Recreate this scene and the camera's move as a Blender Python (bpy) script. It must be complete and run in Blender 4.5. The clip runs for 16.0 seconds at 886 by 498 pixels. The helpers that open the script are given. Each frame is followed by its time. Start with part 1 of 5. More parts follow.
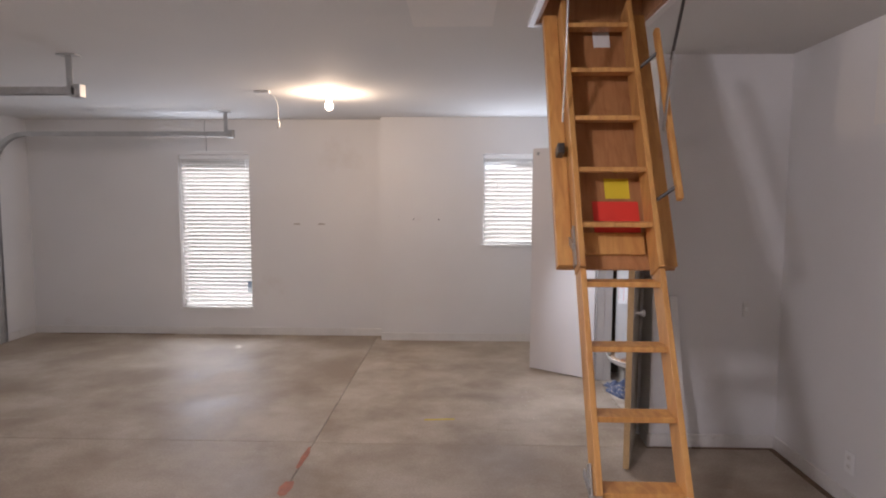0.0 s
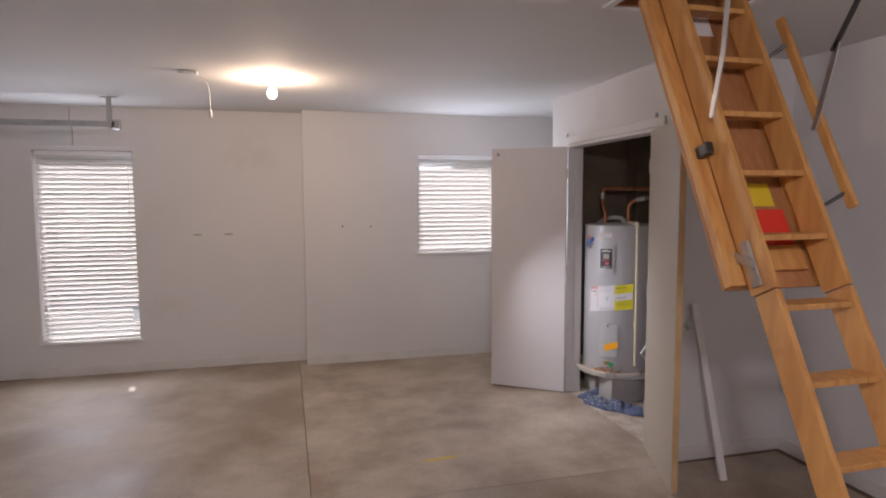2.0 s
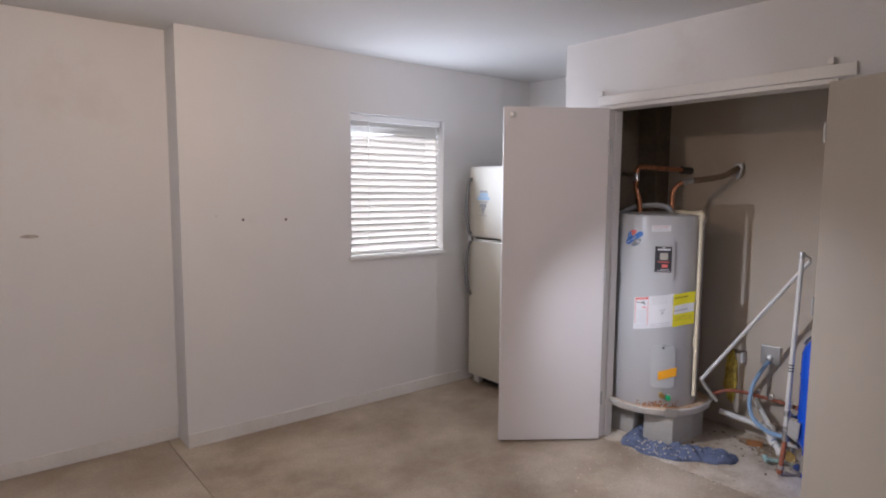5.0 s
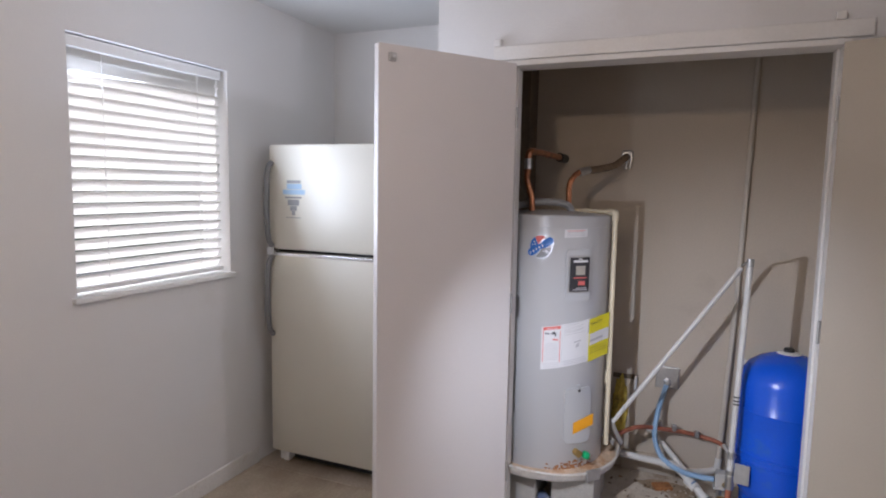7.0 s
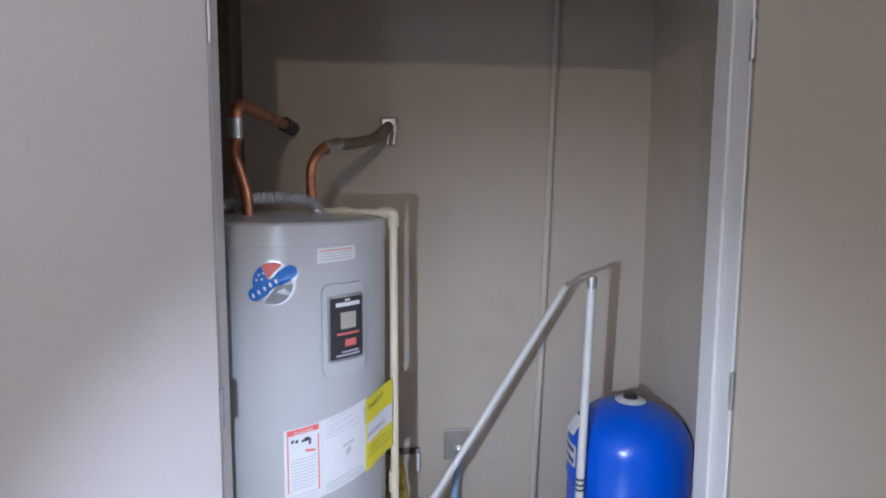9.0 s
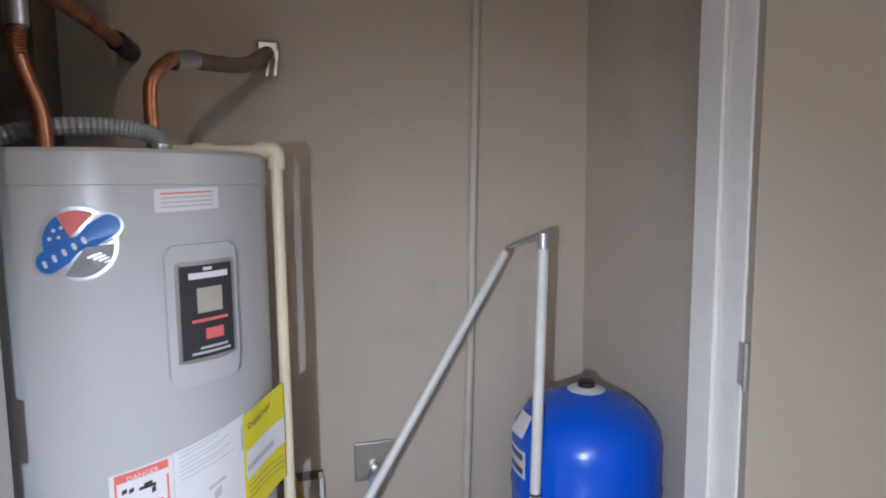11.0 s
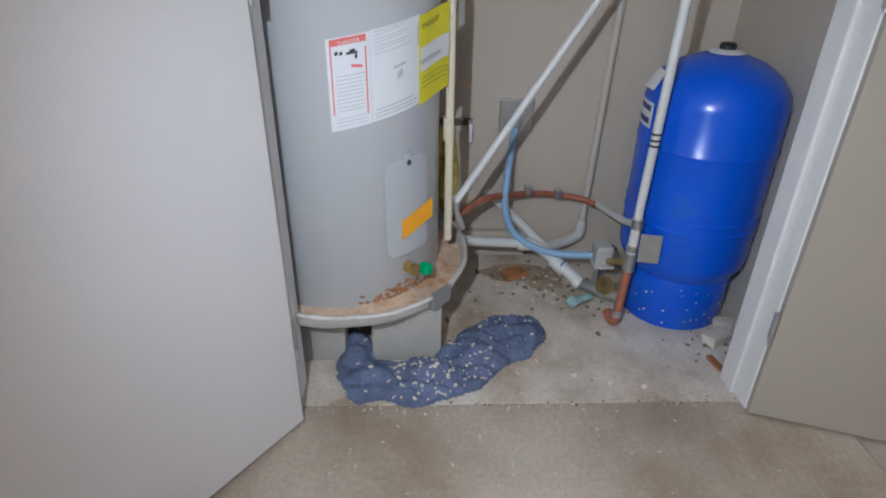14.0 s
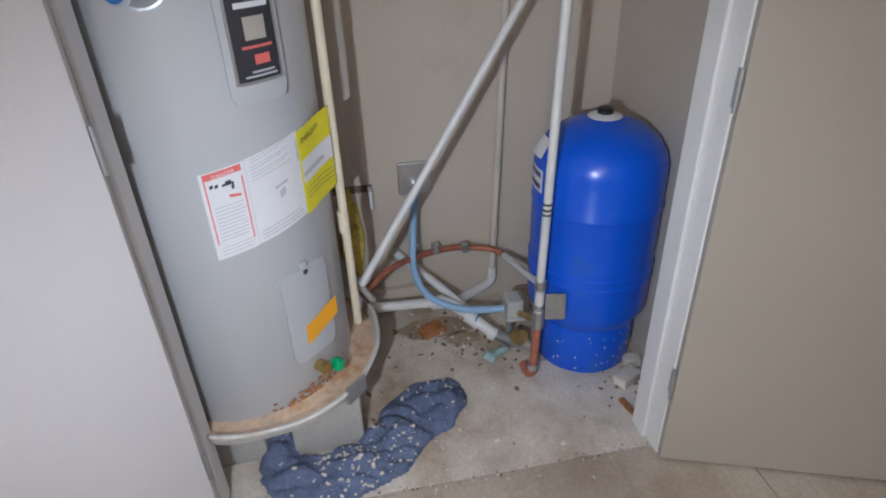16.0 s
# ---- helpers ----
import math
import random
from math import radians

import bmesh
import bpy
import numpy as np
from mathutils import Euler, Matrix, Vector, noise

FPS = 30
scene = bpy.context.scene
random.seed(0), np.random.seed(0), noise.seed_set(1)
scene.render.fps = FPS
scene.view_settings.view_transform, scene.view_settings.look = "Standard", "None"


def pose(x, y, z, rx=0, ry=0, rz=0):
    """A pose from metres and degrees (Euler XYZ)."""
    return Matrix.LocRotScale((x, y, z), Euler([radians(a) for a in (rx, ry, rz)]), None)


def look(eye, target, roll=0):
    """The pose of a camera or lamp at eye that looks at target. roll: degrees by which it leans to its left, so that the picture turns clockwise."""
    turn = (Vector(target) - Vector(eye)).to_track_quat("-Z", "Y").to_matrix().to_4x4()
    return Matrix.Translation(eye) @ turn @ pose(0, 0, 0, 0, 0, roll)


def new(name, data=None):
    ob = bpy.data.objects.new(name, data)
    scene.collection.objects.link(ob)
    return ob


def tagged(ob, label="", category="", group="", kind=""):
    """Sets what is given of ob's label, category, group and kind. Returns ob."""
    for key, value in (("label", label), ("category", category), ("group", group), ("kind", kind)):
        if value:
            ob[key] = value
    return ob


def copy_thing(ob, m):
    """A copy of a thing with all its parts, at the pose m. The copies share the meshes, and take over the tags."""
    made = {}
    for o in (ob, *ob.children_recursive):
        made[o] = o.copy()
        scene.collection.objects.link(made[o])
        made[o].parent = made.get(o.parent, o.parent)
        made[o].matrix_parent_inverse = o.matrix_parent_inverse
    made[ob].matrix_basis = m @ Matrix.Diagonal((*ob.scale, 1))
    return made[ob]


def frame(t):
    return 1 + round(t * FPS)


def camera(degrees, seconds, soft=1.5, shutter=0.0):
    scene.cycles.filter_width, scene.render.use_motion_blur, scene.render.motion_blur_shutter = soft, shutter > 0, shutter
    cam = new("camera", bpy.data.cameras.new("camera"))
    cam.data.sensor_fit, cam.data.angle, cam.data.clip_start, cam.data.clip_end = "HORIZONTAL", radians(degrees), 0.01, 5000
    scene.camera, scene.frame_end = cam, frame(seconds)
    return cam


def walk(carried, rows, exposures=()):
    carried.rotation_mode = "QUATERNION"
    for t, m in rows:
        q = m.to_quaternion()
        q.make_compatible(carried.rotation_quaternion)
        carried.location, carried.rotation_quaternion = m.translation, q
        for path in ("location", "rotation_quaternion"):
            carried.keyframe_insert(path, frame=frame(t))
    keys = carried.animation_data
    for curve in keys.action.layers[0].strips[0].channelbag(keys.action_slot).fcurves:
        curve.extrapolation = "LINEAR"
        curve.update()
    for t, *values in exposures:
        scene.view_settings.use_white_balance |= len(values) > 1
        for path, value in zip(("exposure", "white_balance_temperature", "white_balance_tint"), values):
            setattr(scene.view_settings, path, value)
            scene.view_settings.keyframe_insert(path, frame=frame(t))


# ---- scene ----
PATH = [
    (0, (0.86, 1.238, 1.57), (0.805, 3.23, 1.401), 0.2),
    (0.5, (0.663, 1.281, 1.577), (0.81, 3.269, 1.412), 0.3),
    (1, (0.456, 1.481, 1.574), (0.786, 3.446, 1.409), 0.3),
    (1.5, (0.179, 1.687, 1.593), (0.681, 3.616, 1.422), 0.2),
    (2, (-0.161, 1.907, 1.599), (0.343, 3.836, 1.434), -0.2),
    (2.5, (-0.486, 2.239, 1.618), (0.039, 4.161, 1.441), -0.4),
    (3, (-0.804, 2.571, 1.623), (-0.16, 4.456, 1.445), -0.4),
    (3.5, (-0.918, 2.903, 1.589), (-0.182, 4.755, 1.421), -0.2),
    (4, (-0.969, 3.233, 1.528), (-0.115, 5.036, 1.383), 0.1),
    (4.2, (-0.978, 3.396, 1.521), (-0.044, 5.159, 1.372), 0.1),
    (6.3, (-0.789, 5.336, 1.578), (0.852, 6.454, 1.337), 0.9),
    (6.5, (-0.713, 5.457, 1.563), (0.977, 6.5, 1.329), 0.8),
    (7, (-0.405, 5.622, 1.509), (1.429, 6.392, 1.303), 1.0),
    (7.5, (-0.088, 5.75, 1.499), (1.845, 6.227, 1.312), 1.1),
    (8, (0.199, 5.86, 1.48), (2.182, 6.065, 1.322), 1.0),
    (8.5, (0.514, 5.952, 1.483), (2.506, 5.934, 1.305), 0.7),
    (8.7, (0.628, 5.989, 1.49), (2.615, 5.891, 1.289), 0.6),
    (10.8, (1.222, 5.95, 1.365), (3.145, 5.429, 1.196), -0.9),
    (11, (1.208, 5.968, 1.335), (3.121, 5.425, 1.124), -0.5),
    (11.5, (1.153, 6.029, 1.226), (3.018, 5.419, 0.838), -0.0),
    (12, (1.062, 6.039, 1.141), (2.875, 5.437, 0.548), 0.0),
    (12.5, (0.995, 6.073, 1.099), (2.766, 5.479, 0.385), 1.2),
    (13, (0.957, 6.071, 1.079), (2.77, 5.827, 0.276), 1.5),
    (13.5, (0.94, 6.034, 1.074), (2.717, 5.942, 0.162), 1.4),
    (14, (0.91, 6.031, 1.117), (2.656, 5.958, 0.145), 1.0),
    (14.5, (0.894, 5.999, 1.178), (2.616, 5.957, 0.162), 0.2),
    (15, (0.887, 5.985, 1.247), (2.584, 5.955, 0.189), -1.2),
    (15.5, (0.977, 5.966, 1.291), (2.674, 5.793, 0.246), -1.8),
    (16, (1.036, 5.944, 1.356), (2.729, 5.647, 0.334), -2.0),
]
cam = camera(73.1, 16.0, soft=2.0)
walk(cam, [(t, look(e, a, r)) for t, e, a, r in PATH],
     exposures=[(0, 0.14, 6000, 18), (0.5, 0.04, 6100, 20), (1.5, -0.08, 6150, 22), (2.5, -0.10, 6150, 20), (4, -0.06, 6000, 19), (6.4, 0.06, 5800, 16), (7.5, 0.14, 5650, 16), (8.7, 0.28, 5150, 13), (10.8, 0.32, 5450, 11), (11.4, 0.16, 5550, 12), (12.4, -0.06, 5750, 15), (13.2, 0.0, 5600, 10), (14.5, 0.05, 5450, 7), (16, 0.08, 5600, 10)])

# ---- world, daylight, large lights ----
world = bpy.data.worlds.new("daylight")
scene.world = world
world.use_nodes = True
wn = world.node_tree
sky = wn.nodes.new("ShaderNodeTexSky")
sky.sky_type = "NISHITA"
sky.sun_disc = False
sky.sun_elevation, sky.sun_rotation = radians(42), radians(0)
wn.nodes["Background"].inputs["Strength"].default_value = 0.15
wn.links.new(sky.outputs[0], wn.nodes["Background"].inputs["Color"])
sun_data = bpy.data.lights.new("sun", "SUN")
sun_data.energy, sun_data.angle, sun_data.color = 4.0, radians(0.6), (1.0, 0.95, 0.88)
sun = new("sun", sun_data)
sun.matrix_world = look((0, 0, 0), (0.10, -0.74, -0.67))


def area(name, at, target, w, h, watts, color):
    d = bpy.data.lights.new(name, "AREA")
    d.shape, d.size, d.size_y, d.energy, d.color = "RECTANGLE", w, h, watts, color
    o = new(name, d)
    o.matrix_world = look(at, target)
    return o


area("daylight_tall_window", (-1.9, 7.90, 1.18), (-1.8, 4.0, 1.5), 0.75, 1.65, 17, (0.86, 0.93, 1.0))
area("daylight_small_window", (1.515, 7.66, 1.58), (1.46, 6.66, 1.94), 0.75, 0.75, 11.5, (0.86, 0.93, 1.0))
bulb_light = bpy.data.lights.new("ceiling_bulb_light", "POINT")
bulb_light.energy, bulb_light.color, bulb_light.shadow_soft_size = 22, (1.0, 0.74, 0.48), 0.045
bl = new("ceiling_bulb_light", bulb_light)
bl.location = (-0.237, 6.29, 2.33)
bulb_two = bpy.data.lights.new("ceiling_bulb_light", "POINT")
bulb_two.energy, bulb_two.color, bulb_two.shadow_soft_size = 98, (0.98, 0.90, 0.88), 0.10
bl2 = new("ceiling_bulb_light", bulb_two)   # the second bulb, which throws the ladder's shadow on the right wall
bl2.location = (-0.15, 1.55, 2.33)
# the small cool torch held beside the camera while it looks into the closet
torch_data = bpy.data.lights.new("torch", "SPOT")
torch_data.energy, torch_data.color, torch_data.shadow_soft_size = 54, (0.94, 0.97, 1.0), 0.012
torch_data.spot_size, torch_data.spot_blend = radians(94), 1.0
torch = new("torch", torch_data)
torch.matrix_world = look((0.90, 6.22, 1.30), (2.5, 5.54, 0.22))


# ---- materials ----
def mat(name, col, rough=0.5, metal=0.0, var=0.08, scale=3.0, fine=60.0, bump=0.0008, stain=None, stain_scale=1.5, stain_at=0.6,
        spec=0.5, rvar=None, island=0.0, through_light=0.0, emit=None):
    m = bpy.data.materials.new(name)
    m.use_nodes = True
    nt = m.node_tree
    n, l = nt.nodes, nt.links
    b = n["Principled BSDF"]
    big = n.new("ShaderNodeTexNoise")
    big.inputs["Scale"].default_value, big.inputs["Detail"].default_value = scale, 5
    small = n.new("ShaderNodeTexNoise")
    small.inputs["Scale"].default_value, small.inputs["Detail"].default_value = fine, 3
    geo = n.new("ShaderNodeNewGeometry")
    for k in (big, small):
        l.new(geo.outputs["Position"], k.inputs["Vector"])
    ramp = n.new("ShaderNodeMapRange")
    ramp.inputs["From Min"].default_value, ramp.inputs["From Max"].default_value = 0.3, 0.7
    ramp.inputs["To Min"].default_value, ramp.inputs["To Max"].default_value = 1 - var, 1 + var
    l.new(big.outputs["Fac"], ramp.inputs["Value"])
    ramp2 = n.new("ShaderNodeMapRange")
    ramp2.inputs["From Min"].default_value, ramp2.inputs["From Max"].default_value = 0.3, 0.7
    ramp2.inputs["To Min"].default_value, ramp2.inputs["To Max"].default_value = 1 - var * 0.6, 1 + var * 0.6
    l.new(small.outputs["Fac"], ramp2.inputs["Value"])
    mul = n.new("ShaderNodeMath")
    mul.operation = "MULTIPLY"
    l.new(ramp.outputs[0], mul.inputs[0])
    l.new(ramp2.outputs[0], mul.inputs[1])
    sc = n.new("ShaderNodeVectorMath")
    sc.operation = "SCALE"
    sc.inputs[0].default_value = col
    l.new(mul.outputs[0], sc.inputs["Scale"])
    out = sc.outputs["Vector"]
    if stain:
        st = n.new("ShaderNodeTexNoise")
        st.inputs["Scale"].default_value, st.inputs["Detail"].default_value, st.inputs["Roughness"].default_value = stain_scale, 8, 0.65
        l.new(geo.outputs["Position"], st.inputs["Vector"])
        sr = n.new("ShaderNodeMapRange")
        sr.inputs["From Min"].default_value, sr.inputs["From Max"].default_value = stain_at, stain_at + 0.14
        l.new(st.outputs["Fac"], sr.inputs["Value"])
        mx = n.new("ShaderNodeMix")
        mx.data_type = "RGBA"
        mx.inputs["B"].default_value = (*stain, 1)
        l.new(sr.outputs[0], mx.inputs["Factor"])
        l.new(out, mx.inputs["A"])
        out = mx.outputs["Result"]
    l.new(out, b.inputs["Base Color"])
    rv = rvar if rvar is not None else (0.0 if rough < 0.4 else 0.06)
    rr = n.new("ShaderNodeMapRange")
    rr.inputs["From Min"].default_value, rr.inputs["From Max"].default_value = 0.3, 0.7
    rr.inputs["To Min"].default_value, rr.inputs["To Max"].default_value = max(0.02, rough - rv), min(1, rough + rv)
    l.new(big.outputs["Fac"], rr.inputs["Value"])
    l.new(rr.outputs[0], b.inputs["Roughness"])
    b.inputs["Metallic"].default_value = metal
    b.inputs["Specular IOR Level"].default_value = spec
    if bump:
        bp = n.new("ShaderNodeBump")
        bp.inputs["Strength"].default_value, bp.inputs["Distance"].default_value = 0.6, bump
        l.new(small.outputs["Fac"], bp.inputs["Height"])
        l.new(bp.outputs[0], b.inputs["Normal"])
    if through_light:
        tr = n.new("ShaderNodeBsdfTranslucent")
        tr.inputs["Color"].default_value = (*col, 1)
        mixs = n.new("ShaderNodeMixShader")
        mixs.inputs[0].default_value = through_light
        l.new(b.outputs[0], mixs.inputs[1])
        l.new(tr.outputs[0], mixs.inputs[2])
        l.new(mixs.outputs[0], n["Material Output"].inputs["Surface"])
    if emit:
        b.inputs["Emission Color"].default_value = (*emit[:3], 1)
        b.inputs["Emission Strength"].default_value = emit[3]
    return m


def wood(name, light, dark, rough):
    """Sawn wood with the grain along the thing's slope and a few knots."""
    m = bpy.data.materials.new(name)
    m.use_nodes = True
    n, l = m.node_tree.nodes, m.node_tree.links
    b = n["Principled BSDF"]
    co = n.new("ShaderNodeTexCoord")
    mp_ = n.new("ShaderNodeMapping")
    mp_.inputs["Scale"].default_value = (38, 14, 2.2)
    l.new(co.outputs["Object"], mp_.inputs["Vector"])
    g = n.new("ShaderNodeTexNoise")
    g.inputs["Scale"].default_value, g.inputs["Detail"].default_value, g.inputs["Distortion"].default_value = 1.0, 6, 0.8
    l.new(mp_.outputs[0], g.inputs["Vector"])
    k = n.new("ShaderNodeTexNoise")
    k.inputs["Scale"].default_value, k.inputs["Detail"].default_value = 9, 2
    l.new(co.outputs["Object"], k.inputs["Vector"])
    ramp = n.new("ShaderNodeMapRange")
    ramp.inputs["From Min"].default_value, ramp.inputs["From Max"].default_value = 0.35, 0.68
    l.new(g.outputs["Fac"], ramp.inputs["Value"])
    knot = n.new("ShaderNodeMapRange")
    knot.inputs["From Min"].default_value, knot.inputs["From Max"].default_value, knot.inputs["To Max"].default_value = 0.66, 0.76, 0.7
    l.new(k.outputs["Fac"], knot.inputs["Value"])
    add = n.new("ShaderNodeMath")
    add.operation, add.use_clamp = "ADD", True
    l.new(ramp.outputs[0], add.inputs[0])
    l.new(knot.outputs[0], add.inputs[1])
    mx = n.new("ShaderNodeMix")
    mx.data_type = "RGBA"
    mx.inputs["A"].default_value, mx.inputs["B"].default_value = (*light, 1), (*dark, 1)
    l.new(add.outputs[0], mx.inputs["Factor"])
    l.new(mx.outputs["Result"], b.inputs["Base Color"])
    b.inputs["Roughness"].default_value = rough
    return m


M_WALL = mat("painted_drywall", (0.74, 0.73, 0.72), 0.6, var=0.025, scale=1.2, fine=180, bump=0.002, stain=(0.66, 0.63, 0.60), stain_scale=0.9, stain_at=0.62, spec=0.3)
M_CEIL = mat("ceiling_paint", (0.70, 0.69, 0.67), 0.8, var=0.03, scale=1.0, fine=140, bump=0.003, spec=0.2)
M_CLOSET = mat("closet_wall_paint", (0.575, 0.505, 0.415), 0.7, var=0.05, scale=1.5, fine=120, bump=0.002, stain=(0.49, 0.42, 0.34), stain_scale=1.6, stain_at=0.6, spec=0.25)


def concrete(name, dark, mid, pale, rough, size, grit, bump):
    """Trowelled concrete: cloudy patches in three tones, fine grit, darker spills and faint scratches."""
    m = bpy.data.materials.new(name)
    m.use_nodes = True
    n, l = m.node_tree.nodes, m.node_tree.links
    b = n["Principled BSDF"]
    geo = n.new("ShaderNodeNewGeometry")

    def cloud(scale, detail, rgh, dist=0.0, stretch=None):
        t = n.new("ShaderNodeTexNoise")
        t.inputs["Scale"].default_value, t.inputs["Detail"].default_value = scale, detail
        t.inputs["Roughness"].default_value, t.inputs["Distortion"].default_value = rgh, dist
        if stretch:
            mp_ = n.new("ShaderNodeMapping")
            mp_.inputs["Scale"].default_value = stretch
            mp_.inputs["Rotation"].default_value = (0, 0, 0.5)
            l.new(geo.outputs["Position"], mp_.inputs["Vector"])
            l.new(mp_.outputs[0], t.inputs["Vector"])
        else:
            l.new(geo.outputs["Position"], t.inputs["Vector"])
        return t

    base = cloud(size, 9, 0.62, 0.08)
    ramp = n.new("ShaderNodeValToRGB")
    els = ramp.color_ramp.elements
    els[0].position, els[0].color = 0.37, (*dark, 1)
    els[1].position, els[1].color = 0.64, (*pale, 1)
    e = els.new(0.495)
    e.color = (*mid, 1)
    l.new(base.outputs["Fac"], ramp.inputs["Fac"])
    spill = cloud(size * 0.6, 7, 0.65, 0.15)
    sr = n.new("ShaderNodeMapRange")
    sr.inputs["From Min"].default_value, sr.inputs["From Max"].default_value, sr.inputs["To Max"].default_value = 0.56, 0.68, 0.55
    l.new(spill.outputs["Fac"], sr.inputs["Value"])
    mx = n.new("ShaderNodeMix")
    mx.data_type = "RGBA"
    mx.inputs["B"].default_value = (*[c * 0.7 for c in dark], 1)
    l.new(sr.outputs[0], mx.inputs["Factor"])
    l.new(ramp.outputs[0], mx.inputs["A"])
    streak = cloud(2.2, 8, 0.75, 0.3, (0.5, 4.0, 1.0))
    st = n.new("ShaderNodeMapRange")
    st.inputs["From Min"].default_value, st.inputs["From Max"].default_value, st.inputs["To Max"].default_value = 0.58, 0.72, 0.35
    l.new(streak.outputs["Fac"], st.inputs["Value"])
    mx2 = n.new("ShaderNodeMix")
    mx2.data_type = "RGBA"
    mx2.inputs["B"].default_value = (*[min(1, c * 1.15) for c in pale], 1)
    l.new(st.outputs[0], mx2.inputs["Factor"])
    l.new(mx.outputs["Result"], mx2.inputs["A"])
    gr = cloud(grit, 4, 0.7)
    gm = n.new("ShaderNodeMapRange")
    gm.inputs["From Min"].default_value, gm.inputs["From Max"].default_value = 0.3, 0.7
    gm.inputs["To Min"].default_value, gm.inputs["To Max"].default_value = 0.86, 1.14
    l.new(gr.outputs["Fac"], gm.inputs["Value"])
    sc = n.new("ShaderNodeVectorMath")
    sc.operation = "SCALE"
    l.new(mx2.outputs["Result"], sc.inputs[0])
    l.new(gm.outputs[0], sc.inputs["Scale"])
    l.new(sc.outputs["Vector"], b.inputs["Base Color"])
    rr = n.new("ShaderNodeMapRange")
    rr.inputs["From Min"].default_value, rr.inputs["From Max"].default_value = 0.35, 0.65
    rr.inputs["To Min"].default_value, rr.inputs["To Max"].default_value = rough - 0.12, min(1, rough + 0.12)
    l.new(base.outputs["Fac"], rr.inputs["Value"])
    l.new(rr.outputs[0], b.inputs["Roughness"])
    b.inputs["Specular IOR Level"].default_value = 0.4
    bp = n.new("ShaderNodeBump")
    bp.inputs["Strength"].default_value, bp.inputs["Distance"].default_value = 0.5, bump
    l.new(gr.outputs["Fac"], bp.inputs["Height"])
    l.new(bp.outputs[0], b.inputs["Normal"])
    return m


M_FLOOR = concrete("garage_concrete", (0.295, 0.228, 0.163), (0.38, 0.312, 0.238), (0.485, 0.42, 0.342), 0.58, 1.3, 75, 0.0004)
# worn concrete, its tones also lightened where the torch leaves the slab dim
M_PALEFLOOR = concrete("worn_brightened_concrete", (0.315, 0.247, 0.178), (0.415, 0.345, 0.265), (0.525, 0.455, 0.365), 0.62, 1.6, 75, 0.0006)
M_RAWFLOOR = concrete("closet_concrete", (0.38, 0.295, 0.21), (0.58, 0.51, 0.415), (0.72, 0.66, 0.57), 0.85, 3.2, 90, 0.002)
M_JOINT = mat("joint_dirt", (0.17, 0.13, 0.095), 0.9, var=0.2)
M_TRIM = mat("white_trim_paint", (0.76, 0.745, 0.72), 0.4, var=0.04, scale=5, fine=90, bump=0.001, stain=(0.6, 0.56, 0.5), stain_scale=5, stain_at=0.68)
M_DOOR = mat("door_paint", (0.69, 0.66, 0.645), 0.45, var=0.025, scale=1.5, fine=200, bump=0.0006)
M_BASE = mat("baseboard_paint", (0.72, 0.70, 0.67), 0.5, var=0.06, scale=4, fine=70, bump=0.003, stain=(0.42, 0.33, 0.25), stain_scale=5, stain_at=0.63)
M_PINE = wood("pine_wood", (0.66, 0.35, 0.105), (0.50, 0.23, 0.065), 0.45)
M_PLY = wood("hatch_plywood", (0.46, 0.22, 0.085), (0.36, 0.155, 0.055), 0.55)
M_STEEL = mat("galvanised_steel", (0.52, 0.52, 0.51), 0.38, 0.85, var=0.1, scale=9)
M_DARKSTEEL = mat("dark_steel", (0.10, 0.095, 0.09), 0.45, 0.7, var=0.1, scale=9)
M_BLIND = mat("blind_slat", (0.86, 0.85, 0.83), 0.5, var=0.02, bump=0, through_light=0.58)
M_PATCH = mat("patched_drywall", (0.78, 0.755, 0.72), 0.7, var=0.03, scale=2, fine=90, bump=0.002, spec=0.2)
M_VINYL = mat("white_vinyl", (0.80, 0.80, 0.79), 0.35, var=0.02, bump=0)


# ---- mesh helpers ----
def box(bm, x0, x1, y0, y1, z0, z1, bev=0.0):
    r = bmesh.ops.create_cube(bm, size=1)
    vs = r["verts"]
    bmesh.ops.scale(bm, vec=(x1 - x0, y1 - y0, z1 - z0), verts=vs)
    bmesh.ops.translate(bm, vec=((x0 + x1) / 2, (y0 + y1) / 2, (z0 + z1) / 2), verts=vs)
    if bev:
        es = list({e for v in vs for e in v.link_edges})
        bmesh.ops.bevel(bm, geom=es, offset=bev, segments=2, affect="EDGES", profile=0.5)
    return vs


def xbox(bm, sx, sy, sz, m, bev=0.0):
    """A box of that size, centred, put in place by the matrix m."""
    r = bmesh.ops.create_cube(bm, size=1)
    vs = r["verts"]
    bmesh.ops.scale(bm, vec=(sx, sy, sz), verts=vs)
    if bev:
        es = list({e for v in vs for e in v.link_edges})
        out = bmesh.ops.bevel(bm, geom=es, offset=bev, segments=2, affect="EDGES", profile=0.5)
        vs = list({v for f in out["faces"] for v in f.verts} | {v for v in vs if v.is_valid})
    bmesh.ops.transform(bm, matrix=m, verts=vs)


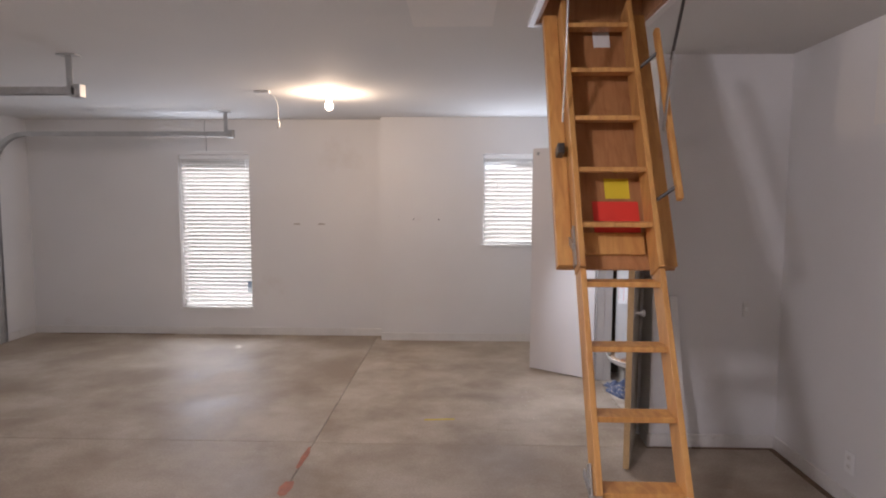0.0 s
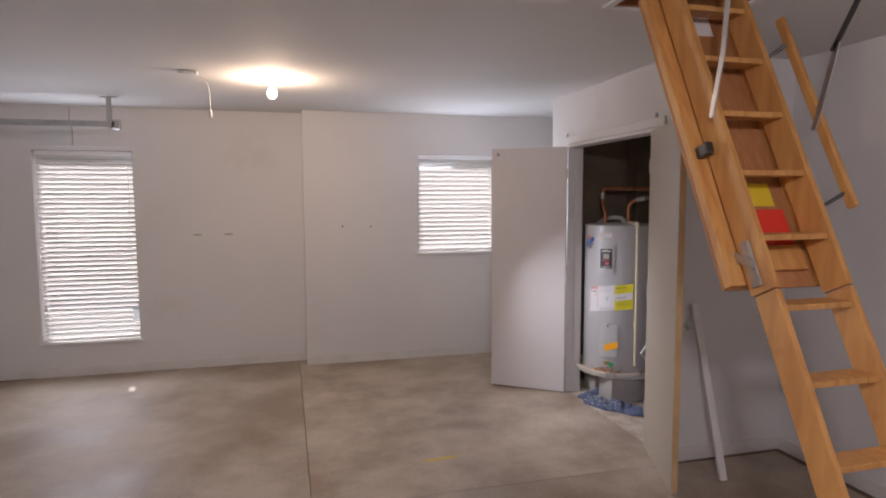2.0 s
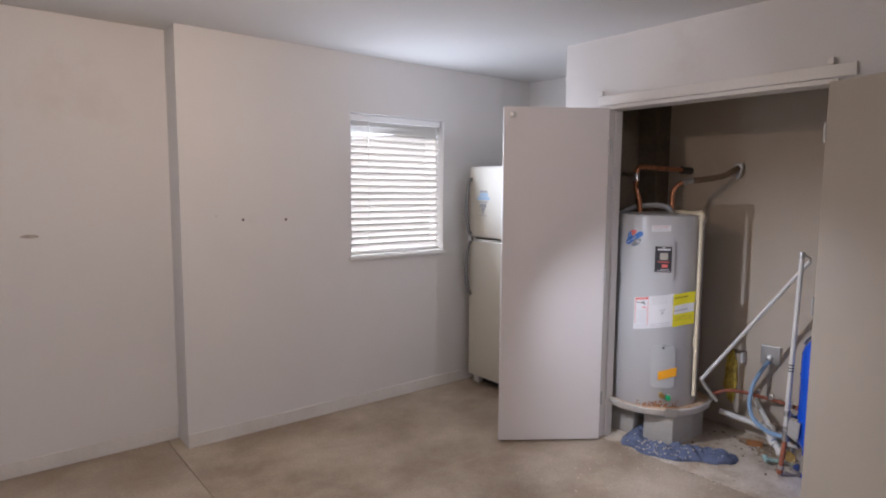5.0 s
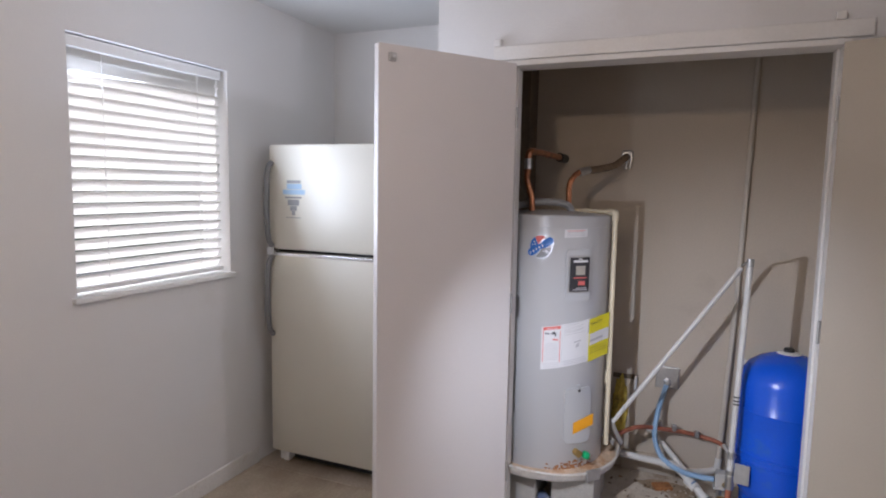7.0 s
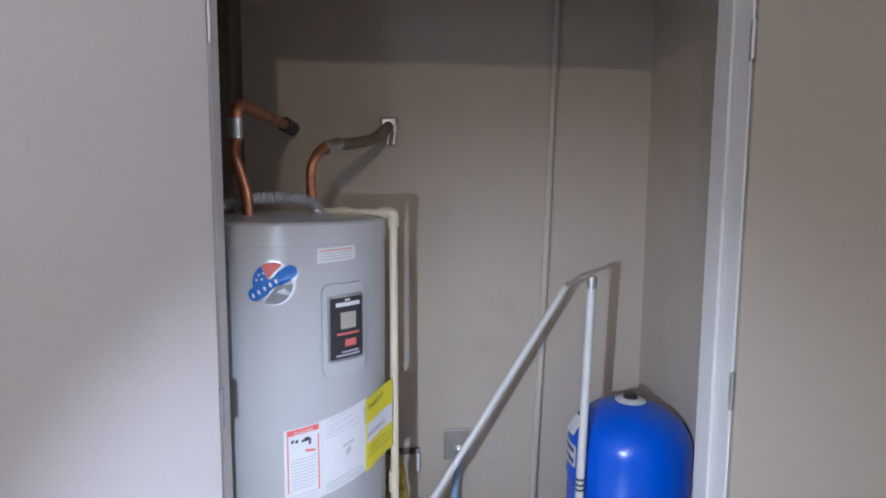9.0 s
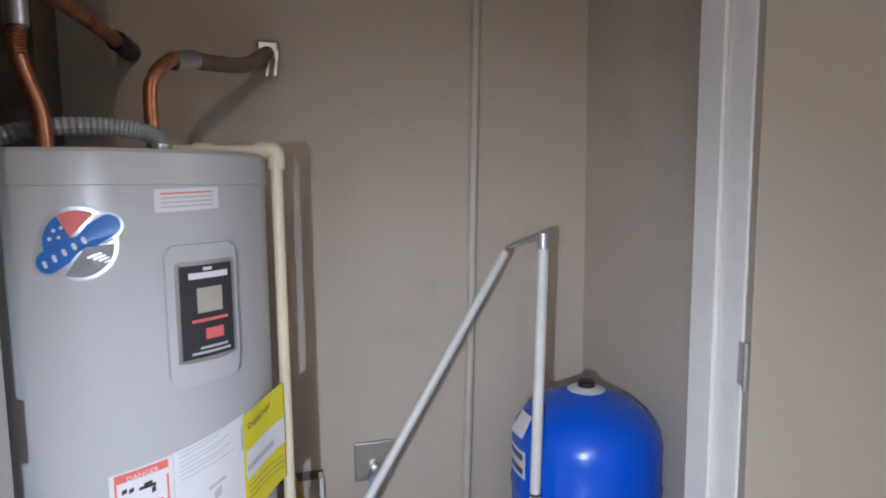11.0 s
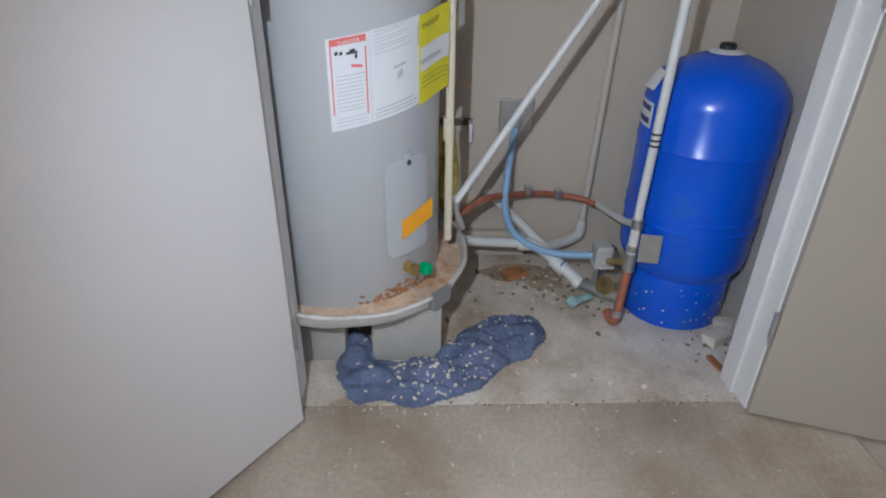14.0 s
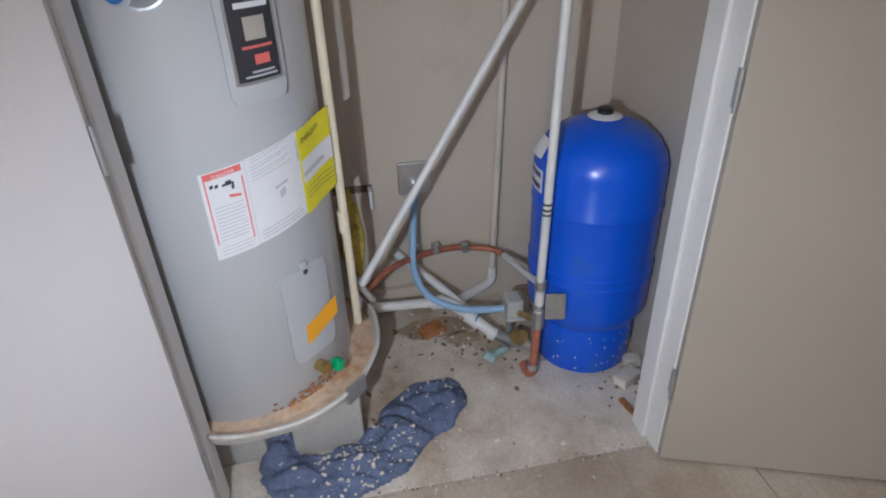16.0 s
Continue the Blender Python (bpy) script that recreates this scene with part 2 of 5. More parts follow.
def lathe(bm, profile, seg=48, cx=0.0, cy=0.0):
    """Turns (radius, z) rows about a vertical axis."""
    rings = []
    for r, z in profile:
        rings.append([bm.verts.new((cx + r * math.cos(2 * math.pi * k / seg), cy + r * math.sin(2 * math.pi * k / seg), z)) for k in range(seg)] if r > 1e-5 else [bm.verts.new((cx, cy, z))])
    for a, b in zip(rings, rings[1:]):
        for k in range(seg):
            q = [a[k % len(a)], a[(k + 1) % len(a)], b[(k + 1) % len(b)], b[k % len(b)]]
            u = []
            for v in q:
                if v not in u:
                    u.append(v)
            if len(u) > 2:
                bm.faces.new(u)


def smooth_line(pts, n=8):
    """A rounded way through a few points."""
    P = [Vector(p) for p in pts]
    P = [P[0] * 2 - P[1]] + P + [P[-1] * 2 - P[-2]]
    out = []
    for i in range(1, len(P) - 2):
        a, b, c, d = P[i - 1:i + 3]
        for k in range(n):
            t = k / n
            out.append(0.5 * (2 * b + (c - a) * t + (2 * a - 5 * b + 4 * c - d) * t * t + (3 * b - a - 3 * c + d) * t ** 3))
    return out + [P[-2]]


def tube(bm, pts, r, seg=12, ripple=0.0):
    """A round tube along points, with closed ends."""
    pts = [Vector(p) for p in pts]
    rings, up = [], Vector((0.13, 0.31, 0.94))
    for i, p in enumerate(pts):
        d = (pts[min(i + 1, len(pts) - 1)] - pts[max(i - 1, 0)]).normalized()
        u = d.cross(up)
        if u.length < 0.05:
            u = d.cross(Vector((1, 0, 0)))
        u.normalize()
        v = d.cross(u)
        rr = r * (1 + (ripple if i % 2 else 0))
        rings.append([bm.verts.new(p + rr * (math.cos(2 * math.pi * k / seg) * u + math.sin(2 * math.pi * k / seg) * v)) for k in range(seg)])
    for a, b in zip(rings, rings[1:]):
        for k in range(seg):
            bm.faces.new((a[k], a[(k + 1) % seg], b[(k + 1) % seg], b[k]))
    bm.faces.new(rings[0][::-1])
    bm.faces.new(rings[-1])


def mesh_of(bm, name, material, smooth=None):
    bmesh.ops.recalc_face_normals(bm, faces=bm.faces)
    me = bpy.data.meshes.new(name)
    bm.to_mesh(me)
    bm.free()
    me.materials.append(material)
    if smooth is not None:
        for p in me.polygons:
            p.use_smooth = True
        me.set_sharp_from_angle(angle=radians(smooth))
    return me


def part(name, bm, material, parent=None, label="", smooth=None):
    o = new(name, mesh_of(bm, name, material, smooth))
    if parent is not None:
        o.parent = parent
    if label:
        tagged(o, label)
    return o


def thing(name, at, label, category, group="", rz=0.0):
    e = new(name)
    e.empty_display_size = 0.05
    e.matrix_world = pose(*at, 0, 0, rz)
    return tagged(e, label, category, group)


def setting(name, boxes, material, label, bev=0.0):
    bm = bmesh.new()
    for b in boxes:
        box(bm, *b, bev)
    return tagged(part(name, bm, material), label, "", "", "structure")


# ---- the place: floor, walls, ceiling ----
CEIL = 2.44
XL, XR, YF, YB, YW = -4.05, 2.86, -0.8, 7.95, 7.75
CX, CY0, CY1 = 2.07, 4.965, 6.70      # closet: front face, near and far outer faces
OY0, OY1, HEAD = 5.165, 6.375, 2.035   # its opening

floor = setting("floor", [(XL - 0.3, XR + 0.3, YF - 0.3, YB + 0.3, -0.25, -0.012)], M_JOINT, "worn bare concrete garage floor with stains")
J = 0.0016
for x0, x1, y0, y1, m in ((XL, -0.07 - J, YF, 4.95 - J, M_FLOOR), (-0.07 + J, XR, YF, 4.95 - J, M_FLOOR), (XL, -0.07 - J, 4.95 + J, YB, M_FLOOR),
                          (-0.07 + J, 2.08 - J, 4.95 + J, YB, M_PALEFLOOR), (2.08 + J, XR + 0.1, 4.95 + J, 6.69, M_RAWFLOOR), (2.08 + J, XR + 0.1, 6.70, YB, M_FLOOR)):
    bm = bmesh.new()
    box(bm, x0, x1, y0, y1, -0.2, 0, 0.003)
    part("slab", bm, m, floor)
W1 = (-2.32, -1.51, 0.31, 2.05)
W2 = (1.11, 1.92, 1.065, 2.05)
T = 0.16
tagged(setting("wall_back_garage", [(XL - T, W1[0], YB, YB + T, 0, CEIL), (W1[1], 0, YB, YB + T, 0, CEIL), (W1[0], W1[1], YB, YB + T, 0, W1[2]), (W1[0], W1[1], YB, YB + T, W1[3], CEIL)], M_WALL, "scuffed off-white painted drywall with a tall window"))
setting("wall_back_bump", [(0, 0.12, YW, YB + T, 0, CEIL), (0.12, W2[0], YW, YW + T, 0, CEIL), (W2[1], XR + T, YW, YW + T, 0, CEIL), (W2[0], W2[1], YW, YW + T, 0, W2[2]), (W2[0], W2[1], YW, YW + T, W2[3], CEIL)], M_WALL, "off-white painted drywall standing forward, with a small window")
GD1, GD2 = (4.98, 7.30), (1.75, 4.05)
setting("wall_left", [(XL - T, XL, YF, GD2[0], 0, CEIL), (XL - T, XL, GD2[1], GD1[0], 0, CEIL), (XL - T, XL, GD1[1], YB, 0, CEIL), (XL - T, XL, GD2[0], GD2[1], 2.15, CEIL), (XL - T, XL, GD1[0], GD1[1], 2.15, CEIL)], M_WALL, "off-white painted garage door wall")
setting("wall_right", [(XR, XR + T, YF, CY0 + 0.05, 0, CEIL), (XR, XR + T, CY1 - 0.05, YW, 0, CEIL)], M_WALL, "patched off-white painted drywall")
setting("wall_front", [(XL - T, XR + T, YF - T, YF, 0, CEIL)], M_WALL, "plain off-white painted drywall")
setting("wall_closet_front", [(CX, CX + 0.1, CY0, OY0, 0, CEIL), (CX, CX + 0.1, OY1, CY1, 0, CEIL), (CX, CX + 0.1, OY0, OY1, HEAD, CEIL)], M_WALL, "off-white drywall round the utility closet doorway")
setting("wall_closet_near", [(CX + 0.1, XR, CY0, CY0 + 0.05, 0, CEIL)], M_WALL, "off-white drywall side of the utility closet")
setting("wall_closet_far", [(CX + 0.1, XR, CY1 - 0.085, CY1, 0, CEIL)], M_WALL, "off-white drywall side of the utility closet")
setting("wall_closet_inner", [(2.90, 2.90 + T, CY0 + 0.02, CY1 - 0.05, 0, CEIL)], M_CLOSET, "unpainted grey-beige closet back wall")
HX0, HX1, HY0, HY1 = 1.225, 1.765, 2.92, 4.30
setting("ceiling", [(XL - T, HX0, YF - T, YB + T, CEIL, CEIL + 0.12), (HX1, XR + T, YF - T, YB + T, CEIL, CEIL + 0.12), (HX0, HX1, YF - T, HY0, CEIL, CEIL + 0.12), (HX0, HX1, HY1, YB + T, CEIL, CEIL + 0.12)], M_CEIL, "matt white painted drywall ceiling")

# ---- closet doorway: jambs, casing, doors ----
# dark brown for the far side and corner, against beige on the other closet walls
M_DARKLINE = mat("dark_closet_brown", (0.16, 0.125, 0.085), 0.85, var=0.2, scale=3, fine=40, bump=0.004)
setting("closet_lining_near", [(CX + 0.1, 2.90, CY0 + 0.05, CY0 + 0.056, 0, CEIL)], M_CLOSET, "unpainted grey-beige closet side wall")
setting("closet_lining_far", [(CX + 0.1, 2.90, CY1 - 0.1, CY1 - 0.085, 0, CEIL)], M_DARKLINE, "dark brown closet side wall")
setting("closet_lining_front", [(CX + 0.1, CX + 0.108, CY0 + 0.057, OY0, 0, CEIL), (CX + 0.1, CX + 0.108, OY1, CY1 - 0.101, 0, CEIL), (CX + 0.1, CX + 0.108, OY0, OY1, HEAD + 0.02, CEIL)], M_CLOSET, "unpainted inner face of the closet front wall")
jamb = tagged(new("door_frame"), "worn white painted wooden closet door frame", "door frame", "", "structure")
for nm, b in (("jamb", (CX - 0.02, CX + 0.105, OY0 - 0.002, OY0 + 0.02, 0, HEAD)), ("jamb", (CX - 0.02, CX + 0.105, OY1 - 0.02, OY1 + 0.002, 0, HEAD)), ("head_jamb", (CX - 0.02, CX + 0.105, OY0 + 0.02, OY1 - 0.02, HEAD - 0.02, HEAD + 0.002)),
              ("door_stop", (CX + 0.04, CX + 0.105, OY0 + 0.0202, OY0 + 0.031, 0, HEAD - 0.02)), ("door_stop", (CX + 0.04, CX + 0.105, OY1 - 0.031, OY1 - 0.0202, 0, HEAD - 0.02)),
              ("casing", (CX - 0.018, CX - 0.001, OY1 + 0.004, OY1 + 0.065, 0, HEAD + 0.004)),
              ("head_casing", (CX - 0.014, CX - 0.001, OY0 - 0.066, OY1 + 0.066, HEAD + 0.006, HEAD + 0.064)),
              ("corner_block", (CX - 0.022, CX - 0.001, OY1 + 0.03, OY1 + 0.062, HEAD + 0.0642, HEAD + 0.092)), ("corner_block", (CX - 0.022, CX - 0.001, OY0 + 0.02, OY0 + 0.05, HEAD + 0.0642, HEAD + 0.092))):
    bm = bmesh.new()
    box(bm, *b, 0.003)
    part(nm, bm, M_TRIM, jamb)
M_RAWEDGE = mat("bare_door_edge", (0.56, 0.38, 0.19), 0.6, var=0.12, scale=8, fine=90)


def closet_door(name, hx, hy, ang, side, label, edge_mat, face_mat):
    """A flush door; its leaf lies along +x of its own axes from the hinge."""
    d = thing(name, (hx, hy, 0), label, "door", "", ang)
    tagged(d, kind="structure")
    bm = bmesh.new()
    box(bm, 0.003, 0.622, -0.0175, 0.0175, 0.012, 2.018, 0.0015)
    part("leaf", bm, face_mat, d)
    bm = bmesh.new()
    box(bm, 0.6225, 0.6245, -0.0165, 0.0165, 0.014, 2.016)
    part("edge_band", bm, edge_mat, d)
    for z in (0.27, 1.02, 1.80):
        bm = bmesh.new()
        box(bm, -0.004, 0.0015, -0.016, 0.016, z - 0.038, z + 0.038)
        h = part("hinge", bm, M_STEEL, d, "galvanised hinge")
        bm = bmesh.new()
        lathe(bm, [(0, z - 0.042), (0.005, z - 0.042), (0.005, z + 0.042), (0, z + 0.042)], 12, -0.004, side * 0.016)
        part("pin", bm, M_STEEL, h, smooth=40)
    bm = bmesh.new()
    xbox(bm, 0.03, 0.012, 0.03, pose(0.572, side * 0.022, 1.972), 0.003)
    c = part("catch", bm, M_STEEL, d, "small steel roller catch")
    bm = bmesh.new()
    xbox(bm, 0.02, 0.02, 0.018, pose(0.572, side * 0.032, 1.972), 0.005)
    part("roller", bm, M_STEEL, c)
    return d


closet_door("door_1", CX - 0.038, 6.338, 144.2, 1, "open flush closet door painted off-white with hinges", M_DOOR, M_DOOR)
# door_2's face is set darker and yellower than door_1's
dr = closet_door("door_2", CX - 0.028, OY0 + 0.022, 250, -1, "open flush closet door with a bare edge and knob", M_RAWEDGE, mat("darker_beige_door", (0.41, 0.362, 0.292), 0.45, var=0.03, scale=1.5, fine=200, bump=0.0006))
bm = bmesh.new()
lathe(bm, [(0, 0.0), (0.022, 0.0), (0.022, 0.006), (0.009, 0.01), (0.009, 0.03), (0.022, 0.04), (0.024, 0.05), (0.016, 0.058), (0, 0.06)], 20)
bmesh.ops.transform(bm, matrix=pose(0.565, 0.0175, 0.92, -90, 0, 0), verts=bm.verts)
part("knob", bm, M_STEEL, dr, "small metal knob", 40)

# ---- baseboards ----
for nm, bx in (("baseboard", (XL + 0.014, 0 - 0.012, YB - 0.012, YB - 0.001, 0, 0.085)), ("baseboard", (0.0, 2.1, YW - 0.012, YW - 0.001, 0, 0.085)), ("baseboard", (XR - 0.012, XR - 0.001, YF, CY0 - 0.012, 0, 0.085)),
               ("baseboard", (CX, XR - 0.013, CY0 - 0.012, CY0 - 0.001, 0, 0.085)), ("baseboard", (CX - 0.012, CX - 0.001, CY0 - 0.012, OY0 - 0.067, 0, 0.085)), ("baseboard", (CX - 0.012, CX - 0.001, OY1 + 0.067, CY1, 0, 0.085)),
               ("baseboard", (XL + 0.001, XL + 0.013, GD1[1] + 0.05, YB - 0.013, 0, 0.085))):
    setting(nm, [bx], M_BASE, "scuffed white painted baseboard with stains", 0.003)

# ---- windows and blinds ----
M_GLASS = bpy.data.materials.new("window_glass")
M_GLASS.use_nodes = True
gb = M_GLASS.node_tree.nodes["Principled BSDF"]
gb.inputs["Base Color"].default_value = (0.95, 0.98, 0.97, 1)
gb.inputs["Transmission Weight"].default_value, gb.inputs["Roughness"].default_value, gb.inputs["IOR"].default_value = 1.0, 0.0, 1.45


def window(name, x0, x1, z0, z1, y, label, fw=0.018):
    w = tagged(new(name), label, "window", "", "structure")
    yo = y + T - 0.05
    for nm, b in (("window_frame", (x0, x0 + fw, yo, yo + 0.05, z0, z1)), ("window_frame", (x1 - fw, x1, yo, yo + 0.05, z0, z1)), ("window_frame", (x0 + fw, x1 - fw, yo, yo + 0.05, z1 - 0.04, z1)),
                  ("window_frame", (x0 + fw, x1 - fw, yo, yo + 0.05, z0, z0 + 0.04)),
                  ("window_sill", (x0 - 0.02, x1 + 0.02, y - 0.022, yo - 0.001, z0 - 0.018, z0 + 0.003))):
        bm = bmesh.new()
        box(bm, *b, 0.003)
        part(nm, bm, M_VINYL, w)
    for a, b in ((z0 + 0.04, (z0 + z1) / 2 - 0.01), ((z0 + z1) / 2 + 0.01, z1 - 0.04)):
        bm = bmesh.new()
        box(bm, x0 + fw, x1 - fw, yo + 0.022, yo + 0.026, a, b)
        p = part("pane", bm, M_GLASS, w)
        p.visible_shadow = False


def blind(x0, x1, z0, z1, y, tilt, label, gap=(0, 0, 0)):
    """Slats between the rails; gap gives two heights and the length missing at the right end between them."""
    b = thing("window_blind", ((x0 + x1) / 2, y, z0), label, "window blind", "window blinds")
    hw = (x1 - x0) / 2
    h = z1 - z0
    bm = bmesh.new()
    box(bm, -hw, hw, -0.028, 0.028, h - 0.045, h - 0.002, 0.003)
    part("headrail", bm, M_VINYL, b)
    bm = bmesh.new()
    box(bm, -hw, hw, -0.025, 0.025, 0.004, 0.022, 0.004)
    part("bottom_rail", bm, M_VINYL, b)
    n = int((h - 0.09) / 0.0425)
    meshes = []
    for short in (0.0, gap[2]):
        bm = bmesh.new()
        xbox(bm, 2 * hw - 0.006 - short, 0.05, 0.0028, pose(-short / 2, 0, 0, tilt, 0, 0))
        meshes.append(mesh_of(bm, "slat", M_BLIND))
    for k in range(n):
        z = 0.048 + k * (h - 0.10) / (n - 1)
        o = new("slat", meshes[1 if gap[0] < z < gap[1] else 0])
        o.parent = b
        o.matrix_basis = pose(0, 0, z, random.uniform(-0.3, 0.3), random.uniform(-0.02, 0.02), 0)
    for sx in (-0.62, 0.62):
        for sy in (-0.026, 0.026):
            bm = bmesh.new()
            tube(bm, [(hw * sx, sy, 0.02), (hw * sx, sy, h - 0.04)], 0.0016, 6)
            part("ladder_cord", bm, M_VINYL, b)
    bm = bmesh.new()
    tube(bm, [(hw * 0.9, -0.034, h - 0.05), (hw * 0.9, -0.036, h * 0.42)], 0.003, 6)
    part("wand", bm, M_VINYL, b)


window("window_1", *W1, YB, "tall white vinyl window behind a slatted blind", 0.0265)
window("window_2", *W2, YW, "small white vinyl window behind a slatted blind")
blind(W1[0] + 0.012, W1[1] - 0.008, W1[2] + 0.012, W1[3] - 0.003, YB + 0.045, -47, "white horizontal slat blind in the tall window", (0.14, 0.27, 0.055))
blind(W2[0] + 0.01, W2[1] - 0.02, W2[2] + 0.012, W2[3] - 0.003, YW + 0.05, -56, "white horizontal slat blind in the small window")
bm = bmesh.new()
box(bm, W1[0] + 0.2, W1[1] - 0.02, YB - 0.014, YB - 0.002, W1[3] + 0.028, W1[3] + 0.04, 0.002)
tagged(part("curtain_rail", bm, M_VINYL), "thin white rail above the tall window", "rail")

# ---- garage doors, tracks, outdoors ----
M_GRASS = mat("outdoor_ground", (0.44, 0.42, 0.36), 0.95, var=0.2, scale=0.4, fine=8)
bm = bmesh.new()
box(bm, -400, 400, -400, 400, -0.6, -0.25)
tagged(part("ground", bm, M_GRASS), "flat open ground outside the garage", "", "", "structure")
bm = bmesh.new()
box(bm, -14, XL - 0.31, 0.5, 8, -0.24, -0.02)
tagged(part("pavement", bm, mat("driveway_concrete", (0.42, 0.40, 0.37), 0.85, var=0.1, scale=0.7, fine=30)), "pale concrete driveway in front of the garage", "", "", "structure")
M_LEAF = mat("hedge_leaves", (0.055, 0.095, 0.035), 0.8, var=0.5, scale=3, fine=22, bump=0.02)
hedge = thing("hedge", (0, 17, -0.25), "tall dark green hedge beyond the windows", "hedge")
rh = random.Random(21)
bm = bmesh.new()
for k in range(2600):
    x, z = rh.uniform(-16, 16), rh.uniform(0.1, 3.6)
    y = rh.uniform(-0.5, 0.5) * (1.2 - z * 0.2)
    s_ = rh.uniform(0.16, 0.42)
    q = pose(x, y, z, rh.uniform(0, 360), rh.uniform(0, 360), rh.uniform(0, 360))
    bm.faces.new([bm.verts.new(q @ Vector(c)) for c in ((-s_, 0, 0), (0, -s_ * 0.5, 0.05), (s_, 0, 0), (0, s_ * 0.5, 0.05))])
part("foliage", bm, M_LEAF, hedge)
bm = bmesh.new()
box(bm, -16, 16, -0.3, 0.3, 0, 2.9, 0.1)
part("hedge_core", bm, M_LEAF, hedge)
M_STEELDOOR = mat("garage_door_steel", (0.66, 0.65, 0.63), 0.45, var=0.03, scale=2)
gd = thing("garage_door", (XL - 0.05, (GD1[0] + GD1[1]) / 2, 0), "closed white sectional steel garage door", "garage door", "garage doors")
for k in range(4):
    bm = bmesh.new()
    box(bm, -0.02, 0.02, -1.155, 1.155, 0.01 + k * 0.53, 0.53 + k * 0.53, 0.006)
    part("door_panel", bm, M_STEELDOOR, gd)
copy_thing(gd, pose(XL - 0.05, (GD2[0] + GD2[1]) / 2, 0))


def track(y, label):
    t = thing("garage_door_track", (XL + 0.03, y, 0), label, "door track", "garage door tracks")
    pts = [(0.03, 0, 0.02), (0.03, 0, 1.3), (0.03, 0, 1.84)] + [(0.03 + 0.36 * (1 - math.cos(a)), 0, 1.86 + 0.36 * math.sin(a)) for a in [math.pi / 2 * k / 8 for k in range(1, 9)]] + [(1.4, 0, 2.22), (2.52, 0, 2.22)]
    for s, nm in ((-0.028, "track_flange"), (0.028, "track_flange")):
        bm = bmesh.new()
        rows = []
        for i, p in enumerate(pts):
            p = Vector(p)
            d = (Vector(pts[min(i + 1, len(pts) - 1)]) - Vector(pts[max(i - 1, 0)])).normalized()
            nrm = Vector((-d.z, 0, d.x))
            rows.append([bm.verts.new(p + Vector((0, s - 0.002, 0)) + nrm * 0.022), bm.verts.new(p + Vector((0, s + 0.002, 0)) + nrm * 0.022), bm.verts.new(p + Vector((0, s + 0.002, 0)) - nrm * 0.022), bm.verts.new(p + Vector((0, s - 0.002, 0)) - nrm * 0.022)])
        for a, b in zip(rows, rows[1:]):
            for k in range(4):
                bm.faces.new((a[k], a[(k + 1) % 4], b[(k + 1) % 4], b[k]))
        bm.faces.new(rows[0])
        bm.faces.new(rows[-1][::-1])
        part(nm, bm, M_STEEL, t)
    bm = bmesh.new()
    tube(bm, [Vector(p) for p in pts], 0.013, 6)
    part("track_web", bm, M_STEEL, t)
    bm = bmesh.new()
    box(bm, 2.46, 2.50, -0.004, 0.0, 2.20, CEIL - 0.001)
    box(bm, 2.42, 2.54, -0.035, 0.03, CEIL - 0.008, CEIL - 0.001)
    part("hanger", bm, M_STEEL, t)
    bm = bmesh.new()
    box(bm, 2.50, 2.56, -0.03, 0.03, 2.18, 2.26, 0.004)
    part("end_stop", bm, M_STEEL, t)


track(7.38, "galvanised garage door track hung from the ceiling")
track(4.92, "galvanised garage door track hung from the ceiling")
bm = bmesh.new()
xbox(bm, 0.9, 0.03, 0.05, pose(-2.25, 4.62, 2.385), 0.004)
tagged(part("opener_rail", bm, M_STEEL), "grey steel rail fixed under the ceiling", "rail")

# ---- ceiling fittings ----
M_PORC = mat("porcelain", (0.82, 0.80, 0.76), 0.3, var=0.02, bump=0)
M_BULB = mat("lit_bulb", (1, 0.9, 0.75), 0.4, var=0, bump=0, emit=(1.0, 0.80, 0.55, 9))
lamp = thing("ceiling_lamp", (-0.237, 6.29, CEIL), "white porcelain ceiling lamp holder with a bare lit bulb", "ceiling lamp")
bm = bmesh.new()
lathe(bm, [(0, -0.001), (0.06, -0.001), (0.058, -0.014), (0.035, -0.022), (0.026, -0.045), (0, -0.045)], 32)
part("holder", bm, M_PORC, lamp, smooth=40)
bm = bmesh.new()
lathe(bm, [(0, -0.046), (0.014, -0.046), (0.018, -0.062), (0.031, -0.085), (0.034, -0.105), (0.028, -0.126), (0.014, -0.139), (0, -0.142)], 28)
bu = part("bulb", bm, M_BULB, lamp, "glowing frosted bulb", 60)
bu.visible_shadow = False
copy_thing(lamp, pose(-0.15, 1.55, CEIL))
pull = thing("attic_pull_cord", (-0.76, 6.17, CEIL), "small ceiling bracket with a hanging pull cord", "cord")
bm = bmesh.new()
xbox(bm, 0.12, 0.045, 0.02, pose(0, 0, -0.012), 0.004)
part("bracket", bm, M_VINYL, pull)
bm = bmesh.new()
tube(bm, smooth_line([(0.05, 0, -0.02), (0.10, 0.01, -0.05), (0.125, 0.0, -0.12), (0.13, 0, -0.24)], 6), 0.004, 8)
part("cord", bm, M_TRIM, pull, smooth=60)
bm = bmesh.new()
lathe(bm, [(0, -0.30), (0.010, -0.295), (0.013, -0.265), (0.006, -0.24), (0, -0.238)], 14, 0.13, 0)
part("cord_knob", bm, M_PORC, pull, smooth=50)

# ---- folding attic ladder ----
lad = thing("attic_ladder", (1.46, 3.6, CEIL), "unfolded wooden attic ladder hung from the ceiling hatch", "ladder")
LO = Vector((1.46, 3.6, CEIL))
TILT = math.degrees(math.atan(0.49))


